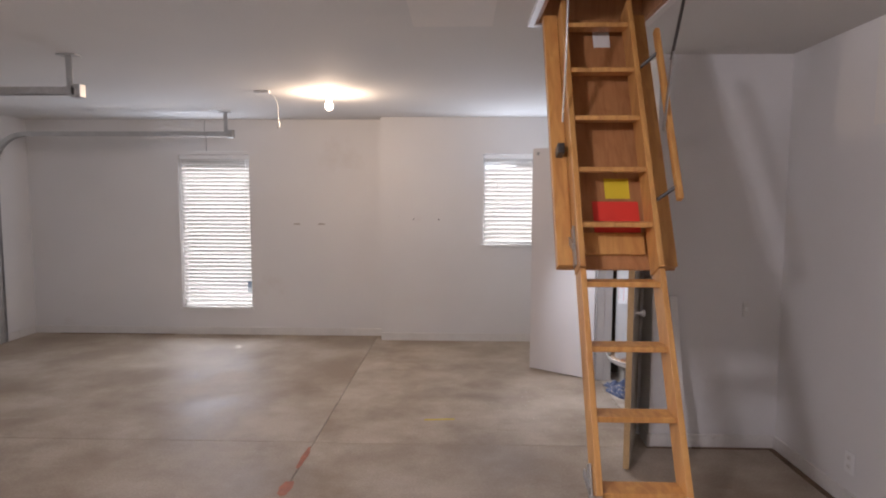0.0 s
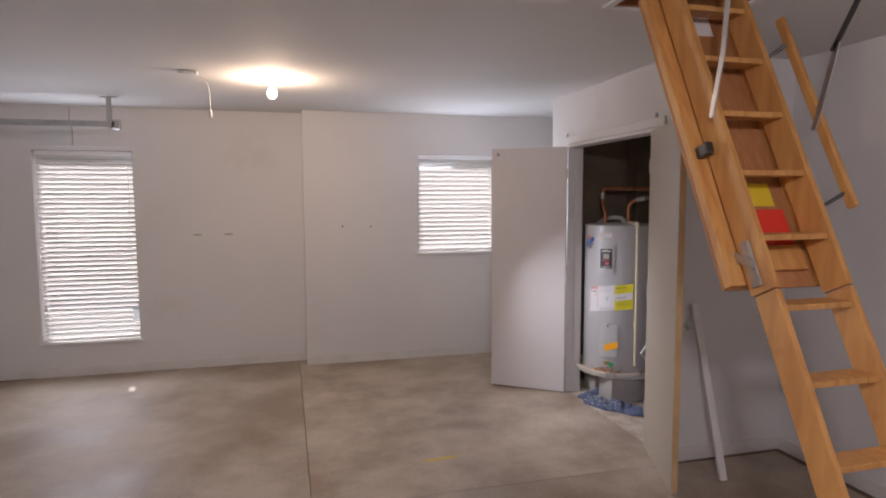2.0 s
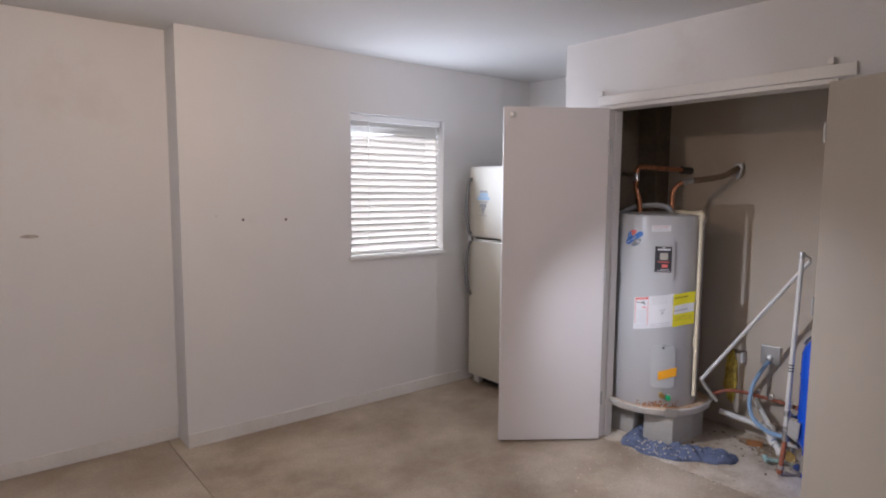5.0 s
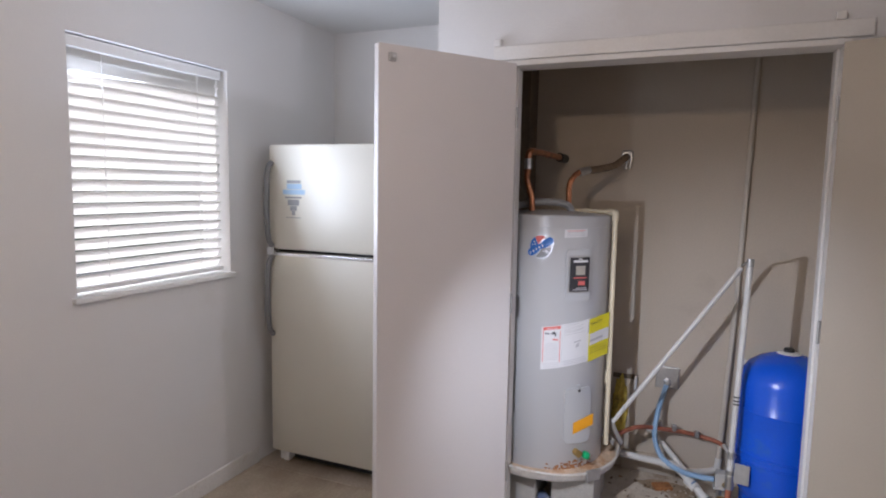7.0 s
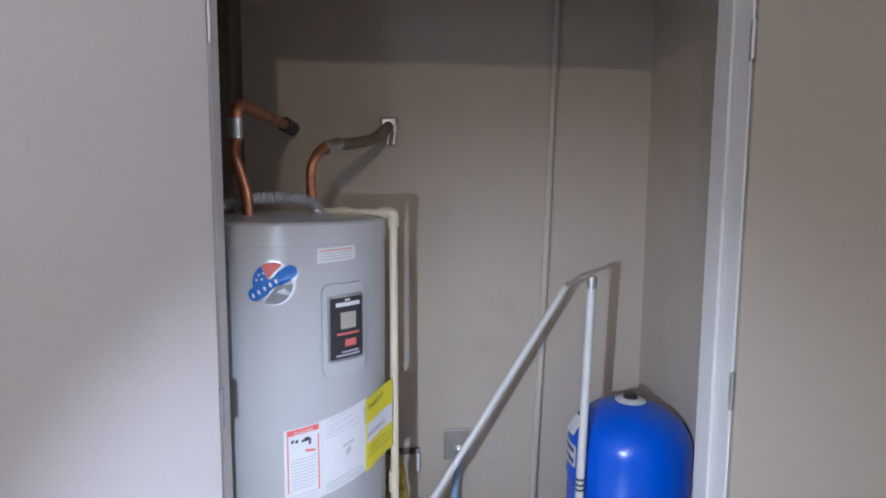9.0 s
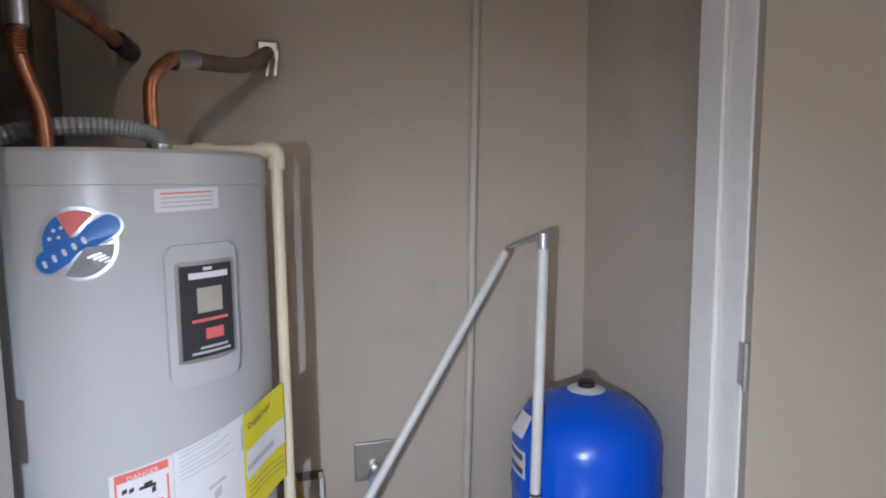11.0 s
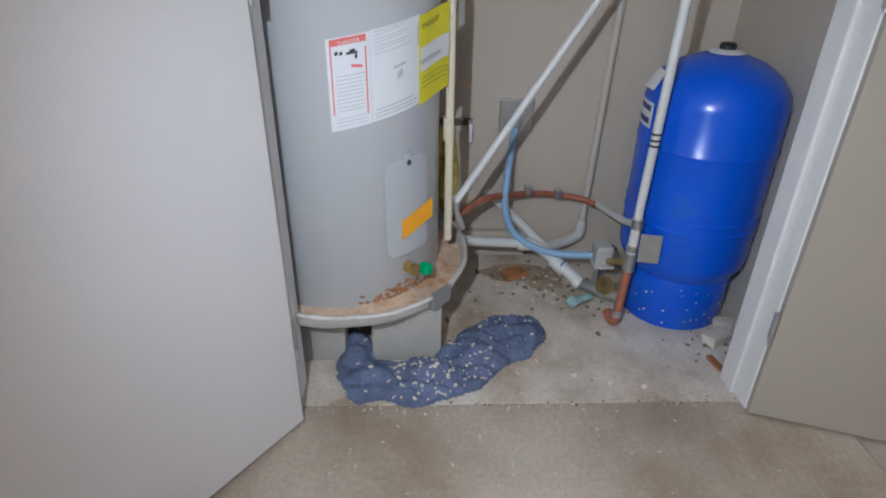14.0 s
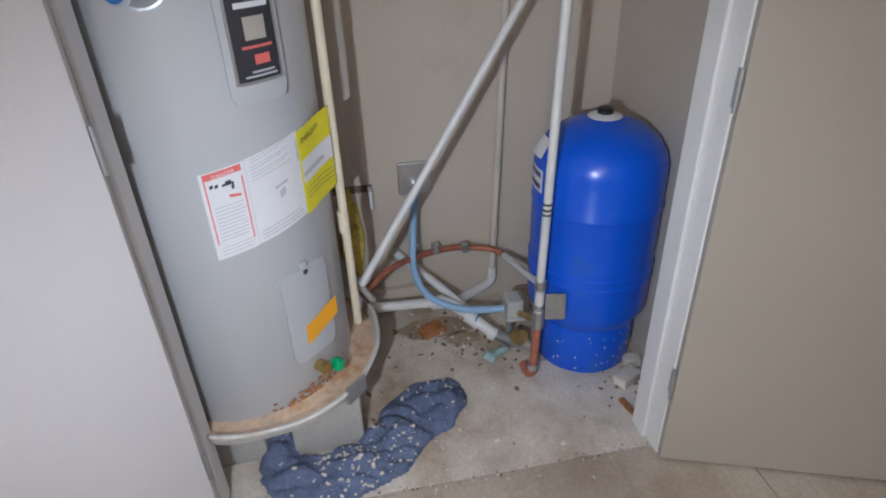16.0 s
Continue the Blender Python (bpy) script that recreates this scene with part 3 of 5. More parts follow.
def on_ladder(x, z, off=0.0):
    """A place on the ladder's front line at height z, off metres behind it."""
    y = 3.94 - (2.35 - z) * 0.49
    return Vector((x, y + off * math.cos(radians(TILT)), z - off * math.sin(radians(TILT)) * 1.0)) - LO


def slope_box(name, x0, x1, z0, z1, off0, off1, material, bev=0.003, parent=None, label=""):
    bm = bmesh.new()
    a, b = on_ladder((x0 + x1) / 2, z0, (off0 + off1) / 2), on_ladder((x0 + x1) / 2, z1, (off0 + off1) / 2)
    m = Matrix.Translation((a + b) / 2) @ Matrix.Rotation(-radians(TILT), 4, "X")
    xbox(bm, x1 - x0, off1 - off0, (b - a).length, m, bev)
    return part(name, bm, material, parent or lad, label)


slope_box("hatch_panel", 1.24, 1.70, 1.355, 2.46, 0.135, 0.147, M_PLY, 0.001, label="brown plywood hatch panel")
for x0, x1 in ((1.24, 1.302), (1.612, 1.70)):
    slope_box("hatch_stile", x0, x1, 1.358, 2.455, 0.100, 0.134, M_PINE)
slope_box("cross_board", 1.325, 1.588, 1.405, 1.487, 0.112, 0.132, M_PINE)
for x0, x1 in ((1.302, 1.324), (1.589, 1.611)):
    slope_box("rail", x0, x1, 1.32, 2.44, -0.01, 0.098, M_PINE)
    slope_box("rail", x0, x1, 0.62, 1.315, -0.01, 0.085, M_PINE)
    slope_box("rail", x0, x1, 0.0, 0.615, -0.01, 0.085, M_PINE)
for k in range(11):
    z = 2.345 - 0.2135 * k
    bm = bmesh.new()
    p = on_ladder(1.4565, z, 0.042)
    xbox(bm, 0.2645, 0.088, 0.02, Matrix.Translation(p), 0.003)
    part("tread", bm, M_PINE, lad)
for z in (1.43, 0.66):
    for x, s in ((1.300, -1), (1.613, 1)):
        o = slope_box("fold_hinge", min(x, x + s * 0.006), max(x, x + s * 0.006), z - 0.09, z + 0.05, 0.03, 0.075, M_STEEL, 0.001, None, "zinc-plated folding hinge")
        bm = bmesh.new()
        xbox(bm, 0.008, 0.10, 0.03, Matrix.Translation(on_ladder(x + s * 0.008, z, 0.075)) @ pose(0, 0, 0, 12), 0.003)
        part("hinge_arm", bm, M_STEEL, o)
# handrail
hr = []
for z in (2.235, 1.575):
    hr.append(on_ladder(1.685, z, -0.045))
bm = bmesh.new()
dv = (hr[1] - hr[0])
xbox(bm, 0.022, 0.034, dv.length + 0.06, Matrix.Translation((hr[0] + hr[1]) / 2) @ Matrix.Rotation(-radians(TILT), 4, "X"), 0.005)
rail = part("handrail", bm, M_PINE, lad)
for z in (2.16, 1.60):
    bm = bmesh.new()
    tube(bm, [on_ladder(1.611, z - 0.03, 0.03), on_ladder(1.68, z, -0.04)], 0.007, 8)
    part("rail_bracket", bm, M_DARKSTEEL, rail)
# hatch arms
for x, pts, m in ((1.275, [(3.62, 2.60), (3.66, 2.10), (3.71, 1.88)], M_STEEL), (1.665, [(3.30, 2.60), (3.60, 2.10)], M_DARKSTEEL), (1.665, [(3.58, 2.13), (3.66, 1.84)], M_STEEL)):
    bm = bmesh.new()
    for a, b in zip(pts, pts[1:]):
        a, b = Vector((x, *a)) - LO, Vector((x, *b)) - LO
        ang = math.atan2(b.y - a.y, -(b.z - a.z))
        xbox(bm, 0.005, 0.022, (b - a).length, Matrix.Translation((a + b) / 2) @ Matrix.Rotation(ang, 4, "X"), 0.001)
    part("hatch_arm", bm, m, lad, "steel hatch arm")
bm = bmesh.new()
xbox(bm, 0.03, 0.07, 0.045, Matrix.Translation(on_ladder(1.272, 1.80, 0.075)) @ pose(0, 0, 0, -20), 0.006)
part("arm_bracket", bm, M_DARKSTEEL, lad)
for nm, x0, x1, z0, z1, m, lb in (("notice", 1.465, 1.54, 2.315, 2.40, mat("paper_white", (0.82, 0.81, 0.78), 0.7, var=0.02, bump=0), "small white paper notice"),
                                  ("notice", 1.455, 1.555, 1.63, 1.712, mat("paper_yellow", (0.80, 0.62, 0.03), 0.6, var=0.02, bump=0), "yellow paper notice"),
                                  ("notice", 1.40, 1.585, 1.495, 1.618, mat("paper_red", (0.80, 0.05, 0.03), 0.6, var=0.02, bump=0), "red warning notice")):
    slope_box(nm, x0, x1, z0, z1, 0.1335, 0.1345, m, 0, None, lb)
# the hatch's own frame
hf = tagged(new("hatch_frame"), "wooden frame lining the attic hatch opening", "hatch frame", "", "structure")
for nm, b in (("lining", (HX0, HX0 + 0.02, HY0, HY1, CEIL - 0.004, CEIL + 0.22)), ("lining", (HX1 - 0.02, HX1, HY0, HY1, CEIL - 0.004, CEIL + 0.22)), ("lining", (HX0 + 0.02, HX1 - 0.02, HY0, HY0 + 0.02, CEIL - 0.004, CEIL + 0.22)), ("lining", (HX0 + 0.02, HX1 - 0.02, HY1 - 0.02, HY1, CEIL - 0.004, CEIL + 0.22)),
              ("trim_board", (HX0 - 0.03, HX0 - 0.001, HY0 - 0.03, HY1 + 0.03, CEIL - 0.014, CEIL - 0.001)), ("trim_board", (HX1 + 0.001, HX1 + 0.03, HY0 - 0.03, HY1 + 0.03, CEIL - 0.014, CEIL - 0.001)), ("trim_board", (HX0 - 0.001, HX1 + 0.001, HY1 + 0.001, HY1 + 0.03, CEIL - 0.014, CEIL - 0.001)),
              ("attic_board", (HX0 - 0.5, HX1 + 0.5, HY0 - 0.5, HY1 + 0.5, CEIL + 0.75, CEIL + 0.78)), ("attic_side", (HX0 - 0.52, HX0 - 0.5, HY0 - 0.5, HY1 + 0.5, CEIL + 0.121, CEIL + 0.75)), ("attic_side", (HX1 + 0.5, HX1 + 0.52, HY0 - 0.5, HY1 + 0.5, CEIL + 0.121, CEIL + 0.75)),
              ("attic_side", (HX0 - 0.5, HX1 + 0.5, HY0 - 0.52, HY0 - 0.5, CEIL + 0.121, CEIL + 0.75)), ("attic_side", (HX0 - 0.5, HX1 + 0.5, HY1 + 0.5, HY1 + 0.52, CEIL + 0.121, CEIL + 0.75))):
    bm = bmesh.new()
    box(bm, *b)
    part(nm, bm, M_TRIM if nm == "trim_board" else M_PLY, hf)

# ---- fridge in the nook ----
M_FRIDGE = mat("fridge_enamel", (0.66, 0.635, 0.555), 0.36, var=0.015, scale=3, fine=220, bump=0.0006)
M_GREYPLASTIC = mat("grey_plastic", (0.20, 0.20, 0.205), 0.4, var=0.05)
M_BLACK = mat("black_plastic", (0.02, 0.02, 0.02), 0.4, var=0.1)
M_CHROME = mat("bright_metal", (0.72, 0.72, 0.72), 0.22, 0.9, var=0.04)
fr = thing("refrigerator", (2.12, 7.295, 0), "cream top-freezer refrigerator with grey handles", "refrigerator")
FW = 0.375
bm = bmesh.new()
box(bm, 0.066, 0.72, -FW + 0.004, FW - 0.004, 0.075, 1.70, 0.008)
part("cabinet", bm, M_FRIDGE, fr)
bm = bmesh.new()
box(bm, 0, 0.06, -FW, FW, 1.172, 1.712, 0.012)
part("freezer_door", bm, M_FRIDGE, fr, smooth=30)
bm = bmesh.new()
box(bm, 0, 0.06, -FW, FW, 0.075, 1.155, 0.012)
fd = part("fridge_door", bm, M_FRIDGE, fr, smooth=30)
bm = bmesh.new()
box(bm, -0.003, 0.02, -FW + 0.005, FW - 0.005, 1.140, 1.1545, 0.002)
part("door_trim", bm, M_CHROME, fd, "bright metal trim strip")
bm = bmesh.new()
box(bm, 0.061, 0.10, -FW + 0.01, FW - 0.01, 1.15, 1.18)
part("gap_seal", bm, M_BLACK, fr)
for z0, z1 in ((1.19, 1.62), (0.72, 1.135)):
    bm = bmesh.new()
    zs = [z0, z0 + 0.03, z0 + 0.12, (z0 + z1) / 2, z1 - 0.12, z1 - 0.03, z1]
    xs = [0.0, -0.028, -0.042, -0.046, -0.042, -0.028, 0.0]
    tube(bm, smooth_line([(x, FW - 0.018, z) for x, z in zip(xs, zs)], 5), 0.0145, 10)
    h = part("handle", bm, M_GREYPLASTIC, fr, "grey plastic door handle", 40)
bm = bmesh.new()
box(bm, -0.02, 0.005, FW - 0.04, FW + 0.004, 1.140, 1.185, 0.004)
part("handle_cap", bm, M_CHROME, fr, "bright handle end cap")
bm = bmesh.new()
box(bm, 0.08, 0.11, -FW + 0.03, FW - 0.09, 0.015, 0.07)
part("toe_grille", bm, M_BLACK, fr)
for y in (FW - 0.055, -FW + 0.055):
    bm = bmesh.new()
    box(bm, 0.035, 0.115, y - 0.03, y + 0.03, 0.012, 0.072, 0.01)
    box(bm, 0.05, 0.09, y - 0.018, y + 0.018, 0.0, 0.02, 0.005)
    part("foot", bm, M_VINYL, fr, "white plastic levelling foot")
M_STKBLUE = mat("sticker_blue", (0.35, 0.50, 0.66), 0.4, var=0.03, bump=0)
M_STKGREY = mat("sticker_grey", (0.28, 0.28, 0.29), 0.4, var=0.05, bump=0)
for y0, y1, z0, z1, m in ((0.155, 0.24, 1.515, 1.53, M_STKGREY), (0.15, 0.24, 1.485, 1.512, M_STKBLUE), (0.13, 0.265, 1.458, 1.482, M_STKBLUE), (0.15, 0.25, 1.438, 1.447, M_STKGREY), (0.165, 0.235, 1.402, 1.432, M_STKGREY), (0.18, 0.22, 1.375, 1.40, M_STKGREY), (0.19, 0.21, 1.352, 1.373, M_STKGREY), (0.155, 0.245, 1.338, 1.342, M_STKGREY)):
    bm = bmesh.new()
    box(bm, -0.0012, -0.0002, y0 + 0.02, y1 + 0.02, z0, z1)
    part("sticker", bm, m, fr, "small blue and grey sticker")

wire = thing("wall_wire", (-2.0, YB, W1[3] + 0.04), "thin grey wire running down the wall above the window", "wire")
bm = bmesh.new()
tube(bm, smooth_line([(0.0, -0.004, 0.34), (-0.005, -0.006, 0.22), (0.015, -0.006, 0.12), (0.01, -0.005, 0.0)], 5), 0.0028, 6)
part("cable", bm, M_GREYPLASTIC, wire, smooth=60)

setting("closet_corner_chase", [(2.74, 2.899, 6.455, CY1 - 0.101, 0, CEIL - 0.001)], M_DARKLINE, "dark brown box in the closet corner")

for nm, bx in (("wall_patch", (XR - 0.0035, XR - 0.0008, 2.75, 4.22, 1.93, CEIL - 0.002)), ("ceiling_patch", (0.62, 1.02, 3.75, 4.35, CEIL - 0.003, CEIL - 0.0008))):
    setting(nm, [bx], M_PATCH, "smooth repaired patch on painted drywall", 0.001)

# ---- water heater ----
M_TANK = mat("grey_enamel_jacket", (0.50, 0.505, 0.51), 0.28, var=0.008, scale=3, fine=160, bump=0.0004)
M_COVER = mat("grey_cover", (0.49, 0.50, 0.505), 0.35, var=0.02, scale=4, fine=160, bump=0.0004)
M_PAPER = mat("label_paper", (0.74, 0.74, 0.75), 0.6, var=0.02, scale=6, bump=0)
M_PRINT = mat("label_print", (0.50, 0.50, 0.52), 0.6, var=0.02, bump=0)
M_INK = mat("black_ink", (0.03, 0.03, 0.035), 0.5, var=0.05, bump=0)
M_REDPRINT = mat("red_print", (0.72, 0.16, 0.14), 0.5, var=0.02, bump=0)
M_YELLOW = mat("yellow_tag", (0.78, 0.70, 0.02), 0.5, var=0.03, scale=8, bump=0)
M_ORANGE = mat("orange_tag", (0.93, 0.42, 0.01), 0.55, var=0.02, bump=0)
M_GREEN = mat("green_cap", (0.01, 0.36, 0.13), 0.4, var=0.05)
M_BRASS = mat("brass", (0.48, 0.33, 0.12), 0.4, 0.8, var=0.15, scale=30)
M_COPPER = mat("copper_pipe", (0.46, 0.20, 0.10), 0.38, 0.75, var=0.2, scale=25, stain=(0.20, 0.11, 0.07), stain_scale=18, stain_at=0.55)
M_FOAM = mat("pipe_wrap", (0.23, 0.17, 0.12), 0.8, var=0.2, scale=20)
M_CPVC = mat("cream_pipe", (0.70, 0.62, 0.45), 0.4, var=0.05, scale=12)
M_PVC = mat("white_pvc", (0.70, 0.69, 0.66), 0.42, var=0.05, scale=10, stain=(0.5, 0.46, 0.40), stain_scale=14, stain_at=0.64)
M_SILVER = mat("foil_sticker", (0.50, 0.51, 0.53), 0.32, 0.7, var=0.03, bump=0)
M_BLUEPRINT = mat("blue_print", (0.03, 0.15, 0.50), 0.35, var=0.03, bump=0)
M_PAN = mat("drain_pan_metal", (0.64, 0.61, 0.56), 0.6, 0.05, var=0.1, scale=10, stain=(0.46, 0.30, 0.18), stain_scale=9, stain_at=0.56)
M_RUST = mat("rust", (0.34, 0.15, 0.055), 0.9, var=0.3, scale=25, fine=90, bump=0.004)
M_BLOCK = mat("concrete_block", (0.42, 0.40, 0.36), 0.9, var=0.1, scale=7, fine=90, bump=0.004)
TX, TY, TR = 2.468, 6.258, 0.276
TZ0, TZ1 = 0.2125, 1.395
heater = thing("water_heater", (TX, TY, TZ0), "grey electric storage water heater with labels, rusted at its foot", "water heater")


def hz(z):
    return z - TZ0


bm = bmesh.new()
lathe(bm, [(0, 0), (TR - 0.004, 0), (TR, 0.006), (TR, hz(1.34)), (TR + 0.003, hz(1.341)), (TR + 0.003, hz(TZ1) - 0.006), (TR - 0.004, hz(TZ1)), (0.1, hz(TZ1) + 0.012), (0, hz(TZ1) + 0.014)], 96)
part("jacket", bm, M_TANK, heater, smooth=35)


def cyl(phi, z, d=0.0, r=TR):
    """A place on the heater's jacket: degrees from its -x side towards +y, height, metres proud."""
    a = radians(phi - 1.5)
    return Vector((-(r + d) * math.cos(a), (r + d) * math.sin(a), hz(z)))


def patch(name, p0, p1, z0, z1, d, material, parent, label="", lean=0.0, back=0.0, n=10, curl=0.0, rnd=0.0):
    """A sheet bent round the jacket; lean lifts it along its width, back gives it depth, curl lifts its far end off."""
    bm = bmesh.new()
    m = 8 if rnd else 1
    rows = []
    for i in range(n + 1):
        u = i / n
        ph = p0 + (p1 - p0) * u
        w = abs(p1 - p0) * math.pi / 180 * TR
        col = []
        for j in range(m + 1):
            v = j / m
            z = z0 + (z1 - z0) * v + lean * u
            if rnd:
                e = min(u, 1 - u) * w
                cut = rnd - math.sqrt(max(0, rnd * rnd - (rnd - min(e, rnd)) ** 2))
                z = min(max(z, z0 + cut), z1 - cut)
            dd = d + curl * max(0, u - 0.35) ** 2
            col.append((ph, z, dd))
        rows.append(col)
    top = [[bm.verts.new(cyl(*c)) for c in col] for col in rows]
    for i in range(n):
        for j in range(m):
            bm.faces.new((top[i][j], top[i + 1][j], top[i + 1][j + 1], top[i][j + 1]))
    bmesh.ops.remove_doubles(bm, verts=bm.verts, dist=1e-5)
    base = list(bm.faces)
    ext = bmesh.ops.extrude_face_region(bm, geom=base)
    sink = back or 0.0006
    for v in [g for g in ext["geom"] if isinstance(g, bmesh.types.BMVert)]:
        r = Vector((v.co.x, v.co.y, 0))
        v.co -= r.normalized() * sink
    return part(name, bm, material, parent, label, 30)


def bent_text(text, phi, z, size, material, parent, d, lean_deg=0.0):
    cu = bpy.data.curves.new("letters", "FONT")
    cu.body, cu.size, cu.align_x = text, size, "CENTER"
    tmp = bpy.data.objects.new("letters", cu)
    scene.collection.objects.link(tmp)
    bpy.context.view_layer.update()
    me = bpy.data.meshes.new_from_object(tmp.evaluated_get(bpy.context.evaluated_depsgraph_get()))
    bpy.data.objects.remove(tmp)
    c, s = math.cos(radians(lean_deg)), math.sin(radians(lean_deg))
    for v in me.vertices:
        x, y = v.co.x * c - v.co.y * s, v.co.x * s + v.co.y * c
        v.co = cyl(phi - math.degrees(x / TR), z + y, d)
    me.materials.clear()
    me.materials.append(material)
    o = new("lettering", me)
    o.parent = parent
    return o


# upper cover with its dark plate
uc = patch("upper_cover", -24.5, -50, 1.015, 1.245, 0.012, M_COVER, heater, back=0.013, rnd=0.018, n=16)
fr_ = patch("plate_frame", -27.0, -48.0, 1.052, 1.218, 0.0145, M_STEEL, uc, "bright metal plate frame", back=0.003, rnd=0.004)
patch("plate", -28.2, -46.8, 1.059, 1.211, 0.016, M_INK, uc, "black printed plate", back=0.002)
for p0, p1, z0, z1, m in ((-31, -45, 1.189, 1.199, M_PAPER), (-36, -39, 1.202, 1.207, M_PAPER), (-33.5, -42.5, 1.133, 1.174, mat("flag_print", (0.42, 0.39, 0.33), 0.5, var=0.06, bump=0)), (-31.5, -44.5, 1.118, 1.123, M_REDPRINT), (-36, -42.5, 1.088, 1.106, M_REDPRINT), (-34, -44, 1.073, 1.077, M_PRINT), (-31, -45, 1.065, 1.069, M_PRINT)):
    patch("print", p0, p1, z0, z1, 0.0168, m, uc, n=4)
lc = patch("lower_cover", -28.5, -57, 0.355, 0.612, 0.010, M_COVER, heater, back=0.011, rnd=0.022, n=16)
bm = bmesh.new()
lathe(bm, [(0, 0), (0.007, 0), (0.007, 0.004), (0, 0.005)], 12)
bmesh.ops.transform(bm, matrix=Matrix.Translation(cyl(-42, 0.603, 0.010)) @ pose(0, 0, 0, 0, -90, 42), verts=bm.verts)
part("screw", bm, M_DARKSTEEL, lc)
patch("latch_tab", -40.5, -43.5, 0.600, 0.628, 0.013, M_COVER, lc, back=0.012, n=4)
# labels
lab = patch("warning_label", -5, -24, 0.698, 0.893, 0.0012, M_PAPER, heater, "white warning label with a red heading", 0.014)
lab2 = patch("data_label", -24.2, -53, 0.713, 0.908, 0.0012, M_PAPER, heater, "white printed data label", 0.022)
patch("red_heading", -6.5, -22.5, 0.878, 0.892, 0.0018, M_REDPRINT, lab, lean=0.011, n=5)
bent_text("DANGER", -15, 0.8845, 0.0115, M_PAPER, lab, 0.0024, 9)
for a, b in ((-6.5, -7.1), (-21.9, -22.5)):
    patch("red_rule", a, b, 0.735, 0.878, 0.0018, M_REDPRINT, lab, n=2, lean=0.0)
for a, b, z0, z1 in ((-8.5, -10, 0.860, 0.867), (-10.6, -12, 0.860, 0.867), (-13.5, -18.5, 0.862, 0.867), (-15, -17.5, 0.867, 0.872), (-17.2, -18.4, 0.853, 0.862)):
    patch("picture_bar", a, b, z0, z1, 0.0018, M_INK, lab, n=4, lean=0.003)
patch("picture_bar", -15.5, -20.5, 0.837, 0.843, 0.0018, M_REDPRINT, lab, n=4, lean=-0.002)
for k in range(10):
    patch("print_bar", -8.5, -20.5 - (k * 37 % 5) * 0.25, 0.742 + k * 0.0082, 0.7437 + k * 0.0082, 0.0018, M_PRINT, lab, n=4, lean=0.008)
for k in range(3):
    patch("print_bar", -7.5, -22, 0.708 + k * 0.008, 0.7094 + k * 0.008, 0.0018, M_PRINT, lab, n=4, lean=0.011)
for k in range(7):
    patch("print_bar", -26, -47 + (k * 53 % 7), 0.858 + k * 0.0075, 0.8594 + k * 0.0075, 0.0018, M_PRINT, lab2, n=5, lean=0.017)
for a, b, z0, z1 in ((-36, -43, 0.823, 0.829), (-38, -41, 0.800, 0.816), (-51, -52, 0.86, 0.905), (-26, -50, 0.722, 0.7245), (-26, -50, 0.73, 0.7325), (-26, -48, 0.738, 0.7405)):
    patch("print_bar", a, b, z0, z1, 0.0018, M_PRINT, lab2, n=4, lean=0.008 if z0 > 0.75 else 0.018)
et = patch("energy_tag", -52, -79, 0.728, 0.925, 0.003, M_YELLOW, heater, "yellow energy tag curling off the jacket", 0.020, n=14, curl=0.05)
patch("tag_band", -53, -78, 0.804, 0.857, 0.0042, M_PAPER, et, n=12, lean=0.020, curl=0.05)
patch("tag_bar", -53, -70, 0.820, 0.830, 0.0052, M_PRINT, et, n=8, lean=0.014, curl=0.02)
for k in range(3):
    patch("tag_bar", -54, -74, 0.766 + k * 0.011, 0.7685 + k * 0.011, 0.0046, mat("tag_print", (0.45, 0.40, 0.05), 0.6, bump=0), et, n=8, lean=0.015, curl=0.05)
bent_text("ENERGYGUIDE", -64, 0.907, 0.0155, M_INK, et, 0.0082, 9)
patch("small_label", -23, -45.5, 1.297, 1.333, 0.0012, M_PAPER, heater, "small white serial label", 0.004)
for k in range(4):
    patch("print_bar", -25, -43, 1.304 + k * 0.007, 1.3062 + k * 0.007, 0.0018, M_PRINT if k < 3 else M_REDPRINT, heater, n=5, lean=0.003)
ot = patch("orange_tag", -37, -58, 0.402, 0.455, 0.0135, M_ORANGE, heater, "bright orange paper tag", 0.032, n=10, curl=0.02)


def sticker_shape(name, pts, d, material, parent):
    """A convex flat shape in metres about the round sticker's centre, bent on to the jacket."""
    bm = bmesh.new()
    c = bm.verts.new(cyl(-1.5, 1.255, d))
    ring = [bm.verts.new(cyl(-1.5 - math.degrees(x / TR), 1.255 + z, d)) for x, z in pts]
    cen = sum((v.co for v in ring), Vector()) / len(ring)
    c.co = Vector((cen.x, cen.y, 0)).normalized() * (TR + d) + Vector((0, 0, cen.z))
    for k in range(len(ring)):
        bm.faces.new((c, ring[k], ring[(k + 1) % len(ring)]))
    return part(name, bm, material, parent)


def ring_pts(cx, cz, rx, rz, a0=0, a1=360, n=26):
    return [(cx + rx * math.cos(radians(a0 + (a1 - a0) * k / n)), cz + rz * math.sin(radians(a0 + (a1 - a0) * k / n))) for k in range(n if a1 - a0 == 360 else n + 1)]


def band_pts(cx, cz, half, thick, ang):
    c, s = math.cos(radians(ang)), math.sin(radians(ang))
    base = ring_pts(half - thick, 0, thick, thick, -90, 90, 8) + ring_pts(-half + thick, 0, thick, thick, 90, 270, 8)
    return [(cx + x * c - z * s, cz + x * s + z * c) for x, z in base]


